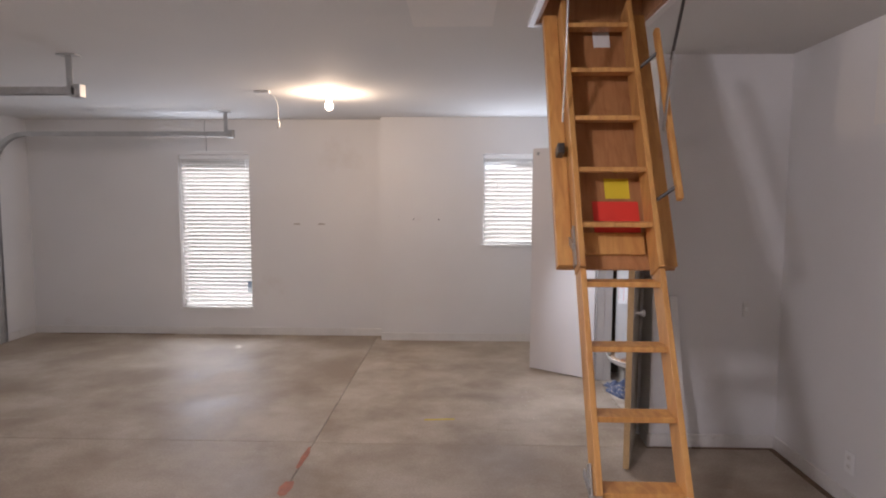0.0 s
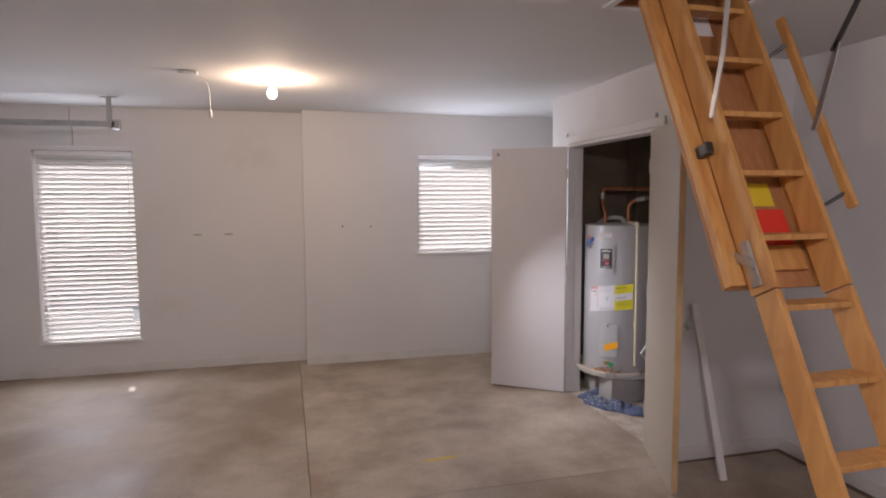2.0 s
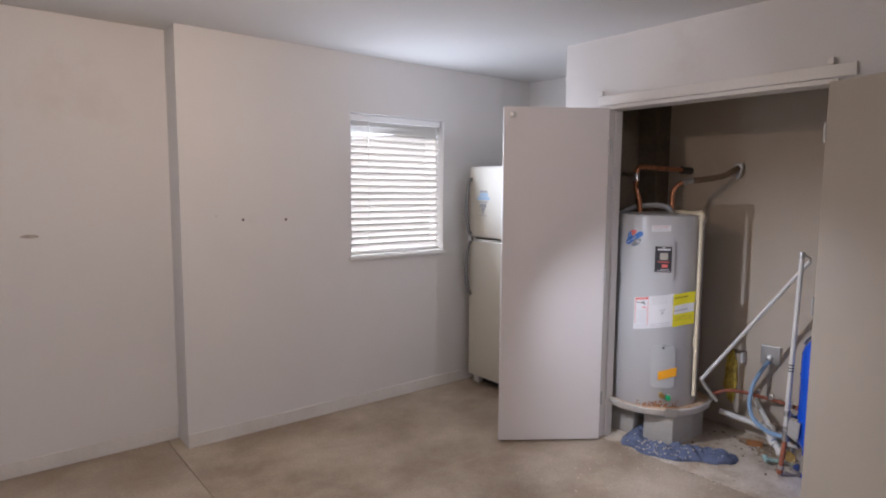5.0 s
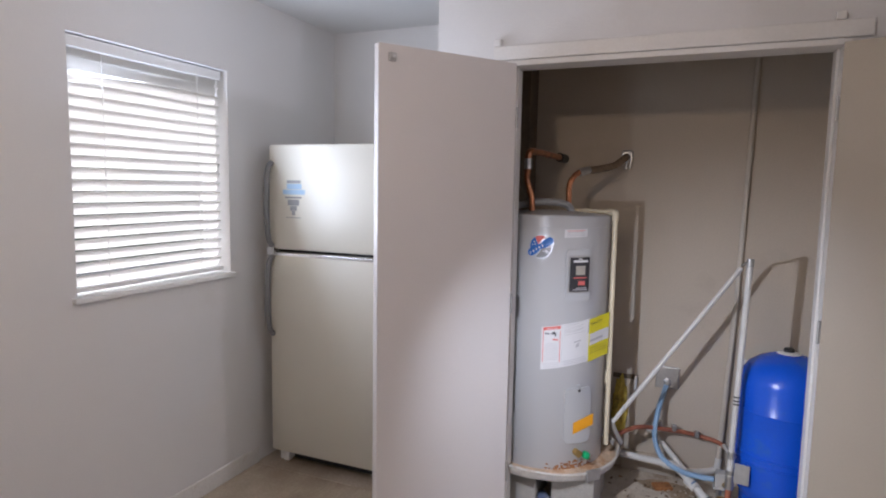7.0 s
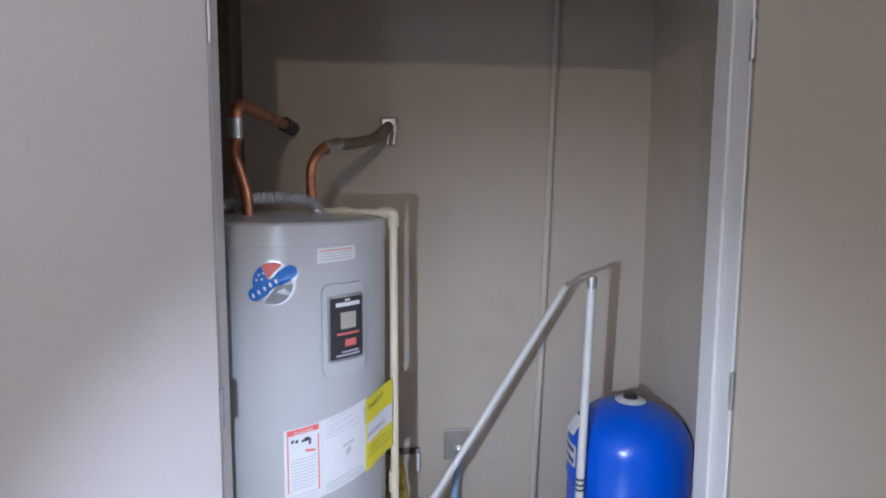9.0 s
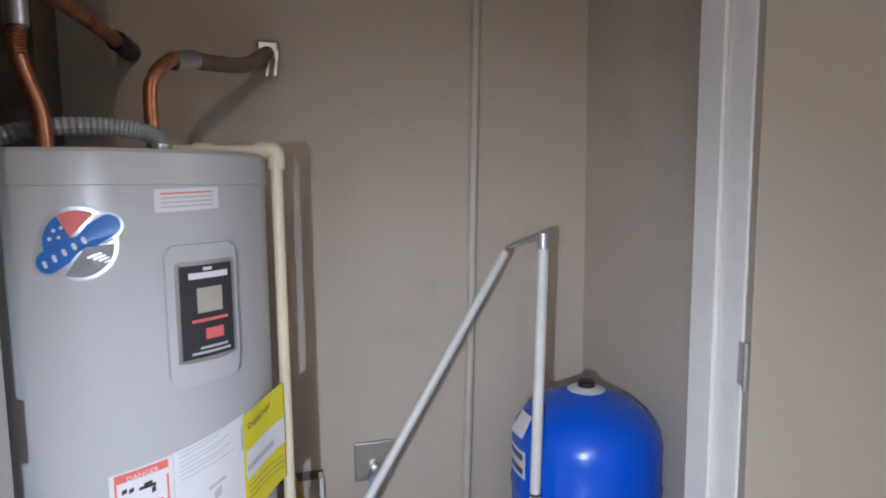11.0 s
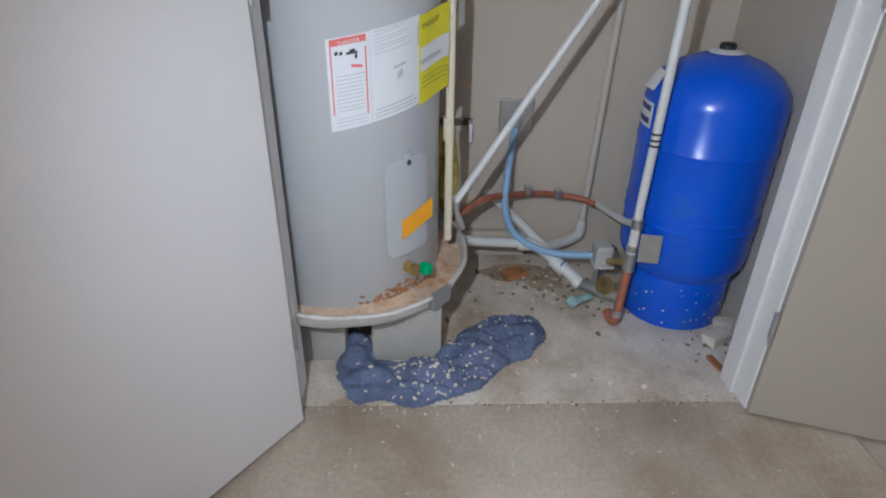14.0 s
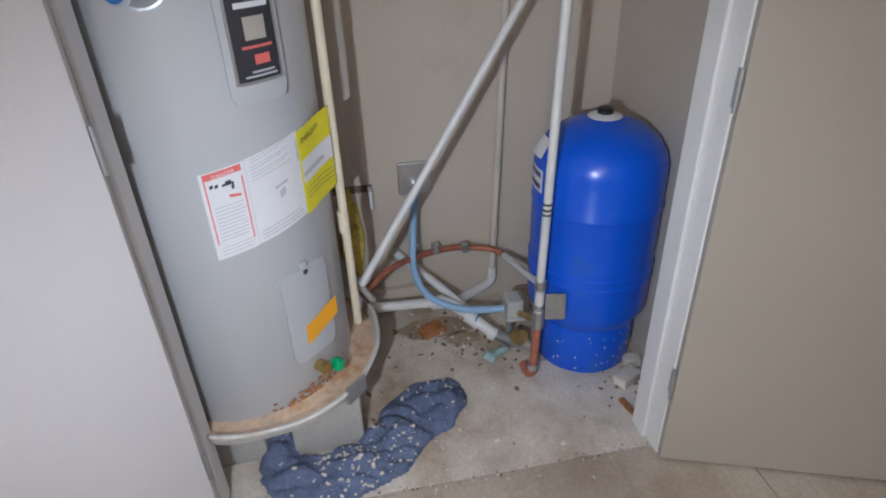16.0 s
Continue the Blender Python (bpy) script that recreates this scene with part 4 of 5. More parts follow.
stk = sticker_shape("round_sticker", ring_pts(0, 0, 0.053, 0.055), 0.0012, M_SILVER, heater)
tagged(stk, "round foil sticker in red, white and blue")
sticker_shape("sticker_band_edge", band_pts(0, 0.0, 0.068, 0.021, 33), 0.0018, M_SILVER, stk)
sticker_shape("sticker_red", ring_pts(0.0, 0.002, 0.046, 0.047, 62, 122, 10) + [(-0.010, 0.010)], 0.0024, M_REDPRINT, stk)
sticker_shape("sticker_blue", ring_pts(0.0, 0.002, 0.046, 0.047, 124, 196, 10) + [(-0.010, 0.008)], 0.0024, M_BLUEPRINT, stk)
sticker_shape("sticker_dark", ring_pts(0.0, -0.003, 0.046, 0.047, 245, 362, 14) + [(0.008, -0.006)], 0.0024, M_GREYPLASTIC, stk)
sticker_shape("sticker_band", band_pts(0, 0.0, 0.064, 0.0165, 33), 0.0030, M_BLUEPRINT, stk)
for k in range(4):
    sticker_shape("sticker_stripe", band_pts(0.020 + k * 0.006, -0.022 - k * 0.003 + 0.004, 0.010 - k * 0.0012, 0.0014, 20), 0.0030, M_SILVER, stk)
for x, z in ((-0.030, 0.020), (-0.036, 0.008), (-0.024, 0.010), (-0.020, 0.024)):
    sticker_shape("sticker_star", ring_pts(x, z, 0.0028, 0.0028, 0, 360, 8), 0.0030, M_PAPER, stk)
for k in range(5):
    sticker_shape("sticker_letter_bar", band_pts(-0.044 + k * 0.0155 * 0.84, -0.029 + k * 0.0155 * 0.545, 0.0055, 0.0028, 110), 0.0036, M_PAPER, stk)
# drain valve
dv_ = cyl(-42, 0.312, 0.0)
bm = bmesh.new()
lathe(bm, [(0, 0), (0.015, 0), (0.015, 0.012), (0.011, 0.014), (0.011, 0.022), (0.016, 0.024), (0.016, 0.034), (0.010, 0.035), (0, 0.031)], 18)
bmesh.ops.transform(bm, matrix=Matrix.Translation(dv_) @ pose(0, 0, 0, 0, -90, 42), verts=bm.verts)
val = part("drain_valve", bm, M_BRASS, heater, "brass drain valve with a green cap", 40)
bm = bmesh.new()
xbox(bm, 0.032, 0.026, 0.032, Matrix.Translation(cyl(-48.5, 0.303, 0.036)) @ pose(0, 0, 0, 15, 0, 45), 0.007)
part("valve_cap", bm, M_GREEN, val, "green plastic cap")
# rust spots at the foot of the jacket
rs = random.Random(5)
for k in range(60):
    ph = rs.uniform(-66, -12) if k < 34 else rs.gauss(-34, 8)
    z = 0.235 + rs.random() ** 3 * 0.04
    r = rs.uniform(0.0025, 0.010)
    bm = bmesh.new()
    vs = [bm.verts.new(cyl(ph - math.degrees(r * rs.uniform(0.5, 1.6) * math.cos(2 * math.pi * j / 9) / TR), z + r * 0.7 * rs.uniform(0.5, 1.4) * math.sin(2 * math.pi * j / 9), 0.0012)) for j in range(9)]
    bm.faces.new(vs)
    part("rust_spot", bm, M_RUST, heater)

# pan and the blocks below it
pan = thing("drain_pan", (TX + 0.004, TY - 0.014, 0.20), "shallow round drain pan, rust stained, under the heater", "drain pan")
bm = bmesh.new()
lathe(bm, [(0, 0.0), (0.328, 0.0), (0.337, 0.008), (0.345, 0.040), (0.353, 0.044), (0.350, 0.050), (0.341, 0.048), (0.330, 0.016), (0.29, 0.012), (0, 0.012)], 80)
for v in bm.verts:
    a = math.atan2(v.co.y, v.co.x)
    if Vector(v.co.xy).length > 0.3:
        v.co *= 1 + 0.006 * math.sin(5 * a + 1) + 0.004 * math.sin(13 * a)
        v.co.z += 0.004 * math.sin(3 * a) * (v.co.z > 0.03)
part("dish", bm, M_PAN, pan, smooth=40)
bm = bmesh.new()
lathe(bm, [(0.262, 0.0125), (0.329, 0.0165), (0.333, 0.027), (0.305, 0.026), (0.262, 0.034)], 64)
part("rust_sediment", bm, mat("rusty_sediment", (0.62, 0.46, 0.32), 0.9, var=0.2, scale=14, fine=70, bump=0.004, stain=(0.42, 0.20, 0.075), stain_scale=8, stain_at=0.5), pan, "dried rusty sediment")
bm = bmesh.new()
xbox(bm, 0.012, 0.075, 0.05, Matrix.Translation((-0.350 * math.cos(radians(49)), -0.350 * math.sin(radians(49)), 0.028)) @ pose(0, 0, 0, 0, 0, 49), 0.002)
part("rim_clip", bm, M_STEEL, pan)
for x0, x1, y0, y1 in ((2.255, 2.62, 5.975, 6.17), (2.26, 2.66, 6.245, 6.44)):
    bm = bmesh.new()
    box(bm, (x0 - x1) / 2, (x1 - x0) / 2, (y0 - y1) / 2, (y1 - y0) / 2, 0, 0.199, 0.006)
    o = part("concrete_block", bm, M_BLOCK)
    o.location = ((x0 + x1) / 2, (y0 + y1) / 2, 0)
    tagged(o, "grey concrete block carrying the drain pan", "concrete block", "blocks under the heater")

# ---- pipes over the heater ----
def pipe_thing(name, label, cat, at=(0, 0, 0), group=""):
    return thing(name, at, label, cat, group)


hot = pipe_thing("copper_supply_pipe", "tarnished copper water pipe from wall to heater", "pipe")
bm = bmesh.new()
tube(bm, smooth_line([(2.50, 6.185, TZ1 + 0.004), (2.50, 6.188, 1.48), (2.503, 6.184, 1.54), (2.535, 6.158, 1.585), (2.60, 6.115, 1.604)], 6), 0.0135, 14)
part("riser", bm, M_COPPER, hot, smooth=60)
bm = bmesh.new()
tube(bm, smooth_line([(2.59, 6.122, 1.602), (2.66, 6.085, 1.610), (2.78, 6.02, 1.632), (2.85, 5.975, 1.672), (2.893, 5.965, 1.688)], 6), 0.018, 14)
part("pipe_wrap", bm, M_FOAM, hot, "dark wrapped run of pipe", 60)
bm = bmesh.new()
tube(bm, [(2.545, 6.151, 1.589), (2.60, 6.115, 1.605)], 0.0195, 14)
part("tape", bm, M_STEEL, hot, "silver tape band", 60)
for k in (0.0, 0.02):
    bm = bmesh.new()
    xbox(bm, 0.012, 0.012, 0.07, pose(2.872, 5.945 + k, 1.655, 8, 0, 0), 0.003)
    part("hanger_strap", bm, M_STEEL, hot)
bm = bmesh.new()
xbox(bm, 0.02, 0.06, 0.05, pose(2.883, 5.965, 1.692), 0.008)
part("wall_clamp", bm, M_STEEL, hot)
cold = pipe_thing("copper_flex_pipe", "ribbed copper connector from wall to heater", "pipe")
bm = bmesh.new()
line = smooth_line([(2.38, 6.335, TZ1 + 0.004), (2.383, 6.342, 1.47), (2.372, 6.362, 1.55), (2.362, 6.357, 1.605)], 20)
tube(bm, line, 0.0135, 14, 0.13)
part("flex_riser", bm, M_COPPER, cold, smooth=60)
bm = bmesh.new()
tube(bm, [(2.362, 6.357, 1.60), (2.362, 6.357, 1.65)], 0.018, 14)
part("union", bm, M_STEEL, cold, "pale soldered union", 60)
bm = bmesh.new()
tube(bm, smooth_line([(2.362, 6.357, 1.645), (2.375, 6.353, 1.680), (2.45, 6.345, 1.686), (2.70, 6.315, 1.680), (2.85, 6.30, 1.676)], 5), 0.016, 14)
part("wall_run", bm, M_COPPER, cold, smooth=60)
bm = bmesh.new()
tube(bm, [(2.80, 6.304, 1.678), (2.899, 6.294, 1.674)], 0.024, 14)
part("wall_sleeve", bm, M_BLACK, cold, "black pipe sleeve", 60)
flex = pipe_thing("flexible_conduit", "grey flexible metal conduit over the heater's top", "conduit")
bm = bmesh.new()
tube(bm, smooth_line([(2.34, 6.58, 1.20), (2.36, 6.54, 1.32), (2.39, 6.46, 1.40), (2.42, 6.37, 1.438), (2.44, 6.27, 1.448), (2.45, 6.20, 1.44), (2.45, 6.172, 1.425), (2.45, 6.165, 1.405)], 18), 0.0155, 12, 0.13)
part("conduit", bm, mat("grey_flex_conduit", (0.44, 0.45, 0.46), 0.45, 0.25, var=0.06, scale=20), flex, smooth=20)
bm = bmesh.new()
lathe(bm, [(0.016, 0), (0.018, 0.004), (0.018, 0.02), (0.014, 0.022)], 14, 2.45, 6.165)
for v in bm.verts:
    v.co.z += TZ1 + 0.002
part("connector", bm, M_STEEL, flex, smooth=40)
relief = pipe_thing("relief_pipe", "cream plastic relief pipe down the heater's side", "pipe")
EX, EY = 2.44, 5.958
for nm, pts, r in (("top_run", [(2.50, 6.20, 1.407), (EX, EY + 0.02, 1.407)], 0.0115), ("coupling", [(2.477, 6.11, 1.407), (2.469, 6.075, 1.407)], 0.0155), ("drop", [(EX, EY, 1.40), (EX, EY - 0.004, 0.30)], 0.0115), ("drop_joint", [(EX, EY, 0.66), (EX, EY, 0.60)], 0.0145)):
    bm = bmesh.new()
    tube(bm, pts, r, 14)
    part(nm, bm, M_CPVC, relief, smooth=60)
bm = bmesh.new()
tube(bm, smooth_line([(EX + 0.01, EY + 0.035, 1.407), (EX, EY + 0.008, 1.407), (EX, EY, 1.398), (EX, EY, 1.37)], 5), 0.0165, 14)
part("elbow", bm, M_CPVC, relief, smooth=60)

# ---- pressure tank ----
M_BLUE = mat("blue_tank_paint", (0.014, 0.105, 0.70), 0.24, var=0.05, scale=5, fine=120, bump=0.0002, stain=(0.025, 0.13, 0.60), stain_scale=7, stain_at=0.56)
BX, BY, BR = 2.545, 5.208, 0.190
ptank = thing("pressure_tank", (BX, BY, 0), "bright blue upright well pressure tank on the floor", "pressure tank")
bm = bmesh.new()
lathe(bm, [(0, 0.20), (0.11, 0.19), (0.164, 0.176), (BR - 0.004, 0.215), (BR, 0.235), (BR, 0.343), (BR + 0.0035, 0.346), (BR + 0.0035, 0.352), (BR, 0.356), (BR, 0.376), (BR + 0.0035, 0.379), (BR + 0.0035, 0.385), (BR, 0.389), (BR, 0.575), (BR + 0.003, 0.578), (BR + 0.003, 0.584), (BR, 0.588), (BR, 0.70), (BR - 0.010, 0.735), (BR - 0.035, 0.772), (BR - 0.075, 0.802), (0.06, 0.823), (0, 0.832)], 72)
for v in bm.verts:
    v.co.z *= 0.978
part("shell", bm, M_BLUE, ptank, smooth=40)
bm = bmesh.new()
lathe(bm, [(0.148, 0.002), (0.155, 0.0), (0.159, 0.008), (0.159, 0.172), (0.155, 0.178), (0.148, 0.176)], 64)
part("base_ring", bm, M_BLUE, ptank, smooth=40)
bm = bmesh.new()
lathe(bm, [(0.02, 0.8155), (0.046, 0.8095), (0.048, 0.811), (0.044, 0.8135), (0.02, 0.8195)], 40)
part("top_label", bm, M_PAPER, ptank, "white ring label", 40)
bm = bmesh.new()
lathe(bm, [(0, 0.812), (0.022, 0.812), (0.022, 0.83), (0.017, 0.835), (0, 0.836)], 20)
part("valve_cap", bm, M_BLACK, ptank, "black air valve cap", 40)


def tank_patch(nm, a0, a1, z0, z1, d, m, lb="", dome=False):
    bm = bmesh.new()
    n = 10
    lo, hi = [], []
    for k in range(n + 1):
        a = radians(a0 + (a1 - a0) * k / n)
        r0 = r1 = BR + d
        if dome:
            r1 = BR - 0.030 + d
        lo.append(bm.verts.new((-r0 * math.cos(a), r0 * math.sin(a), z0)))
        hi.append(bm.verts.new((-r1 * math.cos(a), r1 * math.sin(a), z1)))
    for k in range(n):
        bm.faces.new((lo[k], lo[k + 1], hi[k + 1], hi[k]))
    return part(nm, bm, m, ptank, lb)


tank_patch("label", 108, 78, 0.61, 0.68, 0.001, M_PAPER, "white printed tank label")
for z in (0.620, 0.655):
    tank_patch("label_bar", 105, 81, z, z + 0.016, 0.0018, mat("label_navy", (0.05, 0.06, 0.22), 0.5, bump=0))
tank_patch("dome_label", 100, 80, 0.715, 0.765, 0.006, M_PAPER, "white label on the shoulder", True)
sk = random.Random(8)
bm = bmesh.new()
for k in range(26):
    a, z, r = radians(sk.uniform(-50, 70)), 0.02 + sk.random() * 0.13, sk.uniform(0.0012, 0.0038)
    c = Vector((-0.1598 * math.cos(a), 0.1598 * math.sin(a), z))
    u = Vector((math.sin(a), math.cos(a), 0))
    bm.faces.new([bm.verts.new(c + u * r * math.cos(k2 * 1.05) * sk.uniform(0.6, 1.3) + Vector((0, 0, r * math.sin(k2 * 1.05)))) for k2 in range(6)])
tagged(part("paint_specks", bm, M_PAPER, ptank), "pale paint specks on the base ring", kind="stuff")
# ---- well manifold and white pipes ----
M_REDCU = mat("oxidised_copper", (0.44, 0.155, 0.09), 0.5, 0.25, var=0.15, scale=25, stain=(0.26, 0.12, 0.08), stain_scale=20, stain_at=0.58)
man = pipe_thing("well_manifold", "well pump manifold of white, copper and grey pipes", "manifold")


def mp(nm, pts, r, m, parent=man, seg=12, lb="", rough=1):
    bm = bmesh.new()
    tube(bm, pts if rough == 1 else smooth_line(pts, rough), r, seg)
    return part(nm, bm, m, parent, lb, 60)


VX, VY = 2.415, 5.412
mp("vertical_pipe", [(VX, VY - 0.018, 1.20), (VX, VY + 0.004, 0.375)], 0.0125, M_PVC)
for z in (0.605, 0.622, 0.590):
    mp("tape_ring", [(VX, VY - 0.002, z), (VX, VY - 0.002, z + 0.006)], 0.0135, M_BLACK)
mp("top_cap", [(VX, VY - 0.018, 1.195), (VX, VY - 0.018, 1.228)], 0.0145, M_STEEL)
mp("tie_strap", [(VX, VY - 0.018, 1.222), (2.585, 5.413, 1.18)], 0.005, M_STEEL)
mp("clamp", [(VX, VY + 0.003, 0.375), (VX, VY + 0.003, 0.345)], 0.017, M_STEEL)
mp("lower_pipe", [(VX, VY + 0.003, 0.345), (VX, VY + 0.004, 0.265)], 0.014, M_PVC)
mp("clamp", [(VX, VY + 0.004, 0.29), (VX, VY + 0.004, 0.272)], 0.0165, M_STEEL)
mp("grey_coupling", [(VX, VY + 0.004, 0.265), (VX, VY + 0.004, 0.205)], 0.018, M_STEEL)
mp("copper_drop", [(VX, VY + 0.004, 0.205), (VX - 0.008, VY + 0.016, 0.05)], 0.0125, M_REDCU)
mp("copper_foot", [(VX - 0.008, VY + 0.015, 0.062), (VX - 0.008, VY + 0.018, 0.034), (VX + 0.006, VY + 0.026, 0.022), (VX + 0.04, VY + 0.03, 0.03)], 0.0155, M_REDCU, rough=5)
mp("solder_joint", [(VX - 0.0075, VY + 0.0145, 0.066), (VX - 0.008, VY + 0.0165, 0.046)], 0.0165, M_STEEL)
mp("diagonal_pipe", [(2.59, 5.415, 1.168), (2.48, 5.93, 0.40)], 0.0108, M_PVC)
mp("diagonal_foot", [(2.48, 5.93, 0.41), (2.52, 5.93, 0.36), (2.62, 5.90, 0.245)], 0.0108, M_PVC, rough=5)
mp("floor_pipe", [(2.70, 5.91, 0.155), (2.70, 5.66, 0.14)], 0.017, M_PVC)
mp("floor_elbow", [(2.70, 5.66, 0.14), (2.68, 5.62, 0.13), (2.63, 5.54, 0.075), (2.60, 5.50, 0.045)], 0.02, M_PVC, rough=5)
for pa, pb in (((2.70, 5.70, 0.142), (2.70, 5.655, 0.14)), ((2.655, 5.585, 0.103), (2.628, 5.545, 0.077)), ((2.61, 5.515, 0.053), (2.60, 5.497, 0.043))):
    mp("pipe_coupling", [pa, pb], 0.0245, M_PVC)
mp("primer_ring", [(2.640, 5.560, 0.088), (2.636, 5.555, 0.085)], 0.0252, mat("blue_primer", (0.10, 0.22, 0.45), 0.6, var=0.1))
mp("grey_pipe", [(2.885, 5.80, 0.255), (2.80, 5.70, 0.19), (2.70, 5.58, 0.10), (2.60, 5.50, 0.03)], 0.015, M_PVC, rough=5)
mp("copper_run", [(2.60, 5.93, 0.285), (2.68, 5.83, 0.315), (2.79, 5.70, 0.285), (2.85, 5.58, 0.26), (2.84, 5.46, 0.245), (2.80, 5.42, 0.24)], 0.011, M_REDCU, rough=6)
mp("white_branch", [(2.76, 5.425, 0.26), (2.55, 5.40, 0.30), (2.44, 5.405, 0.345)], 0.011, M_PVC)
for yy in (5.66, 5.55, 5.73):
    bm = bmesh.new()
    xbox(bm, 0.03, 0.022, 0.034, pose(2.83 - (yy - 5.55) * 0.15, yy, 0.27 + (yy - 5.55) * 0.2, 0, 0, 10), 0.005)
    part("pipe_clip", bm, M_STEEL, man)
bm = bmesh.new()
box(bm, 2.565, 2.635, 5.41, 5.465, 0.122, 0.196, 0.008)
box(bm, 2.558, 2.642, 5.403, 5.472, 0.120, 0.132, 0.004)
sw = part("pressure_switch", bm, mat("switch_cover", (0.50, 0.49, 0.46), 0.5, var=0.06, scale=15), man, "grey pressure switch box")
mp("switch_neck", [(2.60, 5.445, 0.105), (2.60, 5.445, 0.055)], 0.012, M_STEEL)
bm = bmesh.new()
lathe(bm, [(0, -0.012), (0.028, -0.012), (0.030, 0.0), (0.028, 0.014), (0.024, 0.012), (0, 0.012)], 28)
bmesh.ops.transform(bm, matrix=pose(2.535, 5.435, 0.075, 20, -75, 0), verts=bm.verts)
ga = part("pressure_gauge", bm, M_BRASS, man, "round brass pressure gauge", 40)
mp("brass_nipple", [(2.56, 5.425, 0.15), (VX + 0.012, VY + 0.004, 0.225)], 0.011, M_BRASS)
mp("manifold_body", [(2.62, 5.50, 0.035), (2.56, 5.44, 0.035), (2.50, 5.38, 0.045)], 0.02, M_STEEL)
mp("hose_tap", [(2.54, 5.475, 0.03), (2.51, 5.54, 0.028)], 0.012, mat("verdigris", (0.30, 0.44, 0.42), 0.7, var=0.15, scale=30))
mp("tap_handle", [(2.50, 5.53, 0.022), (2.515, 5.555, 0.04)], 0.016, mat("verdigris_handle", (0.33, 0.48, 0.46), 0.7, var=0.15, scale=30))
bm = bmesh.new()
xbox(bm, 0.004, 0.06, 0.085, pose(2.395, 5.372, 0.288, 0, 8, -12), 0.001)
part("bracket_plate", bm, M_STEEL, man, "flat grey metal plate")

hose = pipe_thing("cable_conduit", "pale blue flexible conduit from wall box to switch", "conduit")
bm = bmesh.new()
tube(bm, smooth_line([(2.885, 5.705, 0.50), (2.84, 5.72, 0.46), (2.765, 5.742, 0.37), (2.73, 5.748, 0.26), (2.70, 5.71, 0.175), (2.66, 5.625, 0.138), (2.62, 5.535, 0.142), (2.60, 5.466, 0.152)], 10), 0.0125, 14)
part("conduit", bm, mat("blue_conduit", (0.30, 0.46, 0.66), 0.4, var=0.04, scale=12), hose, smooth=60)
bx_ = thing("electrical_box", (2.899, 5.707, 0.53), "grey square electrical wall box cover", "electrical box")
bm = bmesh.new()
box(bm, -0.014, 0, -0.058, 0.058, -0.058, 0.058, 0.004)
part("cover_plate", bm, M_STEEL, bx_)
bm = bmesh.new()
lathe(bm, [(0, 0), (0.018, 0), (0.018, 0.02), (0.012, 0.024), (0, 0.024)], 16)
bmesh.ops.transform(bm, matrix=pose(-0.014, 0, -0.02, 0, -90, 0), verts=bm.verts)
part("socket_neck", bm, M_STEEL, bx_, smooth=40)
wallpipe = pipe_thing("wall_riser_pipe", "dull beige plastic pipe running up the closet wall", "pipe")
mp("riser", [(2.882, 5.376, CEIL - 0.01), (2.882, 5.408, 0.9), (2.86, 5.442, 0.13)], 0.0125, mat("dull_beige_pipe", (0.61, 0.56, 0.48), 0.5, var=0.05, scale=10), wallpipe)
mp("riser_elbow", [(2.86, 5.44, 0.15), (2.855, 5.445, 0.10), (2.84, 5.475, 0.085), (2.80, 5.55, 0.08), (2.74, 5.62, 0.10)], 0.017, M_PVC, wallpipe, rough=5)

# torn wall opening with insulation beside the heater
ins = thing("wall_insulation", (2.899, 5.93, 0.33), "yellow glass wool showing at a torn wall opening", "insulation")
bm = bmesh.new()
bmesh.ops.create_icosphere(bm, subdivisions=4, radius=1)
for v in bm.verts:
    f = 1 + 0.35 * noise.noise(v.co * 2.3) + 0.15 * noise.noise(v.co * 7)
    v.co = Vector((v.co.x * 0.030 * f - 0.006, v.co.y * 0.038 * f + 0.012, v.co.z * 0.16 * f))
part("wool", bm, mat("glass_wool", (0.66, 0.50, 0.10), 0.95, var=0.3, scale=14, fine=120, bump=0.01, stain=(0.22, 0.12, 0.04), stain_scale=11, stain_at=0.55), ins, smooth=80)
for b in ((-0.006, 0, -0.075, 0.055, 0.165, 0.19), (-0.05, 0, -0.072, -0.060, 0.12, 0.185)):
    bm = bmesh.new()
    box(bm, *b, 0.001)
    part("torn_edge", bm, M_DARKLINE if b[0] > -0.02 else M_PAPER, ins)

# ---- rag and bits on the closet floor ----
M_RAG = mat("blue_rag", (0.14, 0.17, 0.265), 0.95, var=0.22, scale=18, fine=120, bump=0.01, spec=0.1)
way = [(2.335, 6.215, 0.045, 0.05), (2.285, 6.20, 0.05, 0.05), (2.235, 6.235, 0.05, 0.03), (2.17, 6.175, 0.08, 0.045), (2.145, 6.07, 0.08, 0.05), (2.17, 5.985, 0.085, 0.055), (2.225, 5.905, 0.085, 0.055), (2.30, 5.84, 0.10, 0.05), (2.37, 5.765, 0.10, 0.045), (2.385, 5.735, 0.09, 0.035)]
bm = bmesh.new()
NX, NY, X0, X1, Y0, Y1 = 96, 150, 2.02, 2.50, 5.60, 6.34
grid = {}
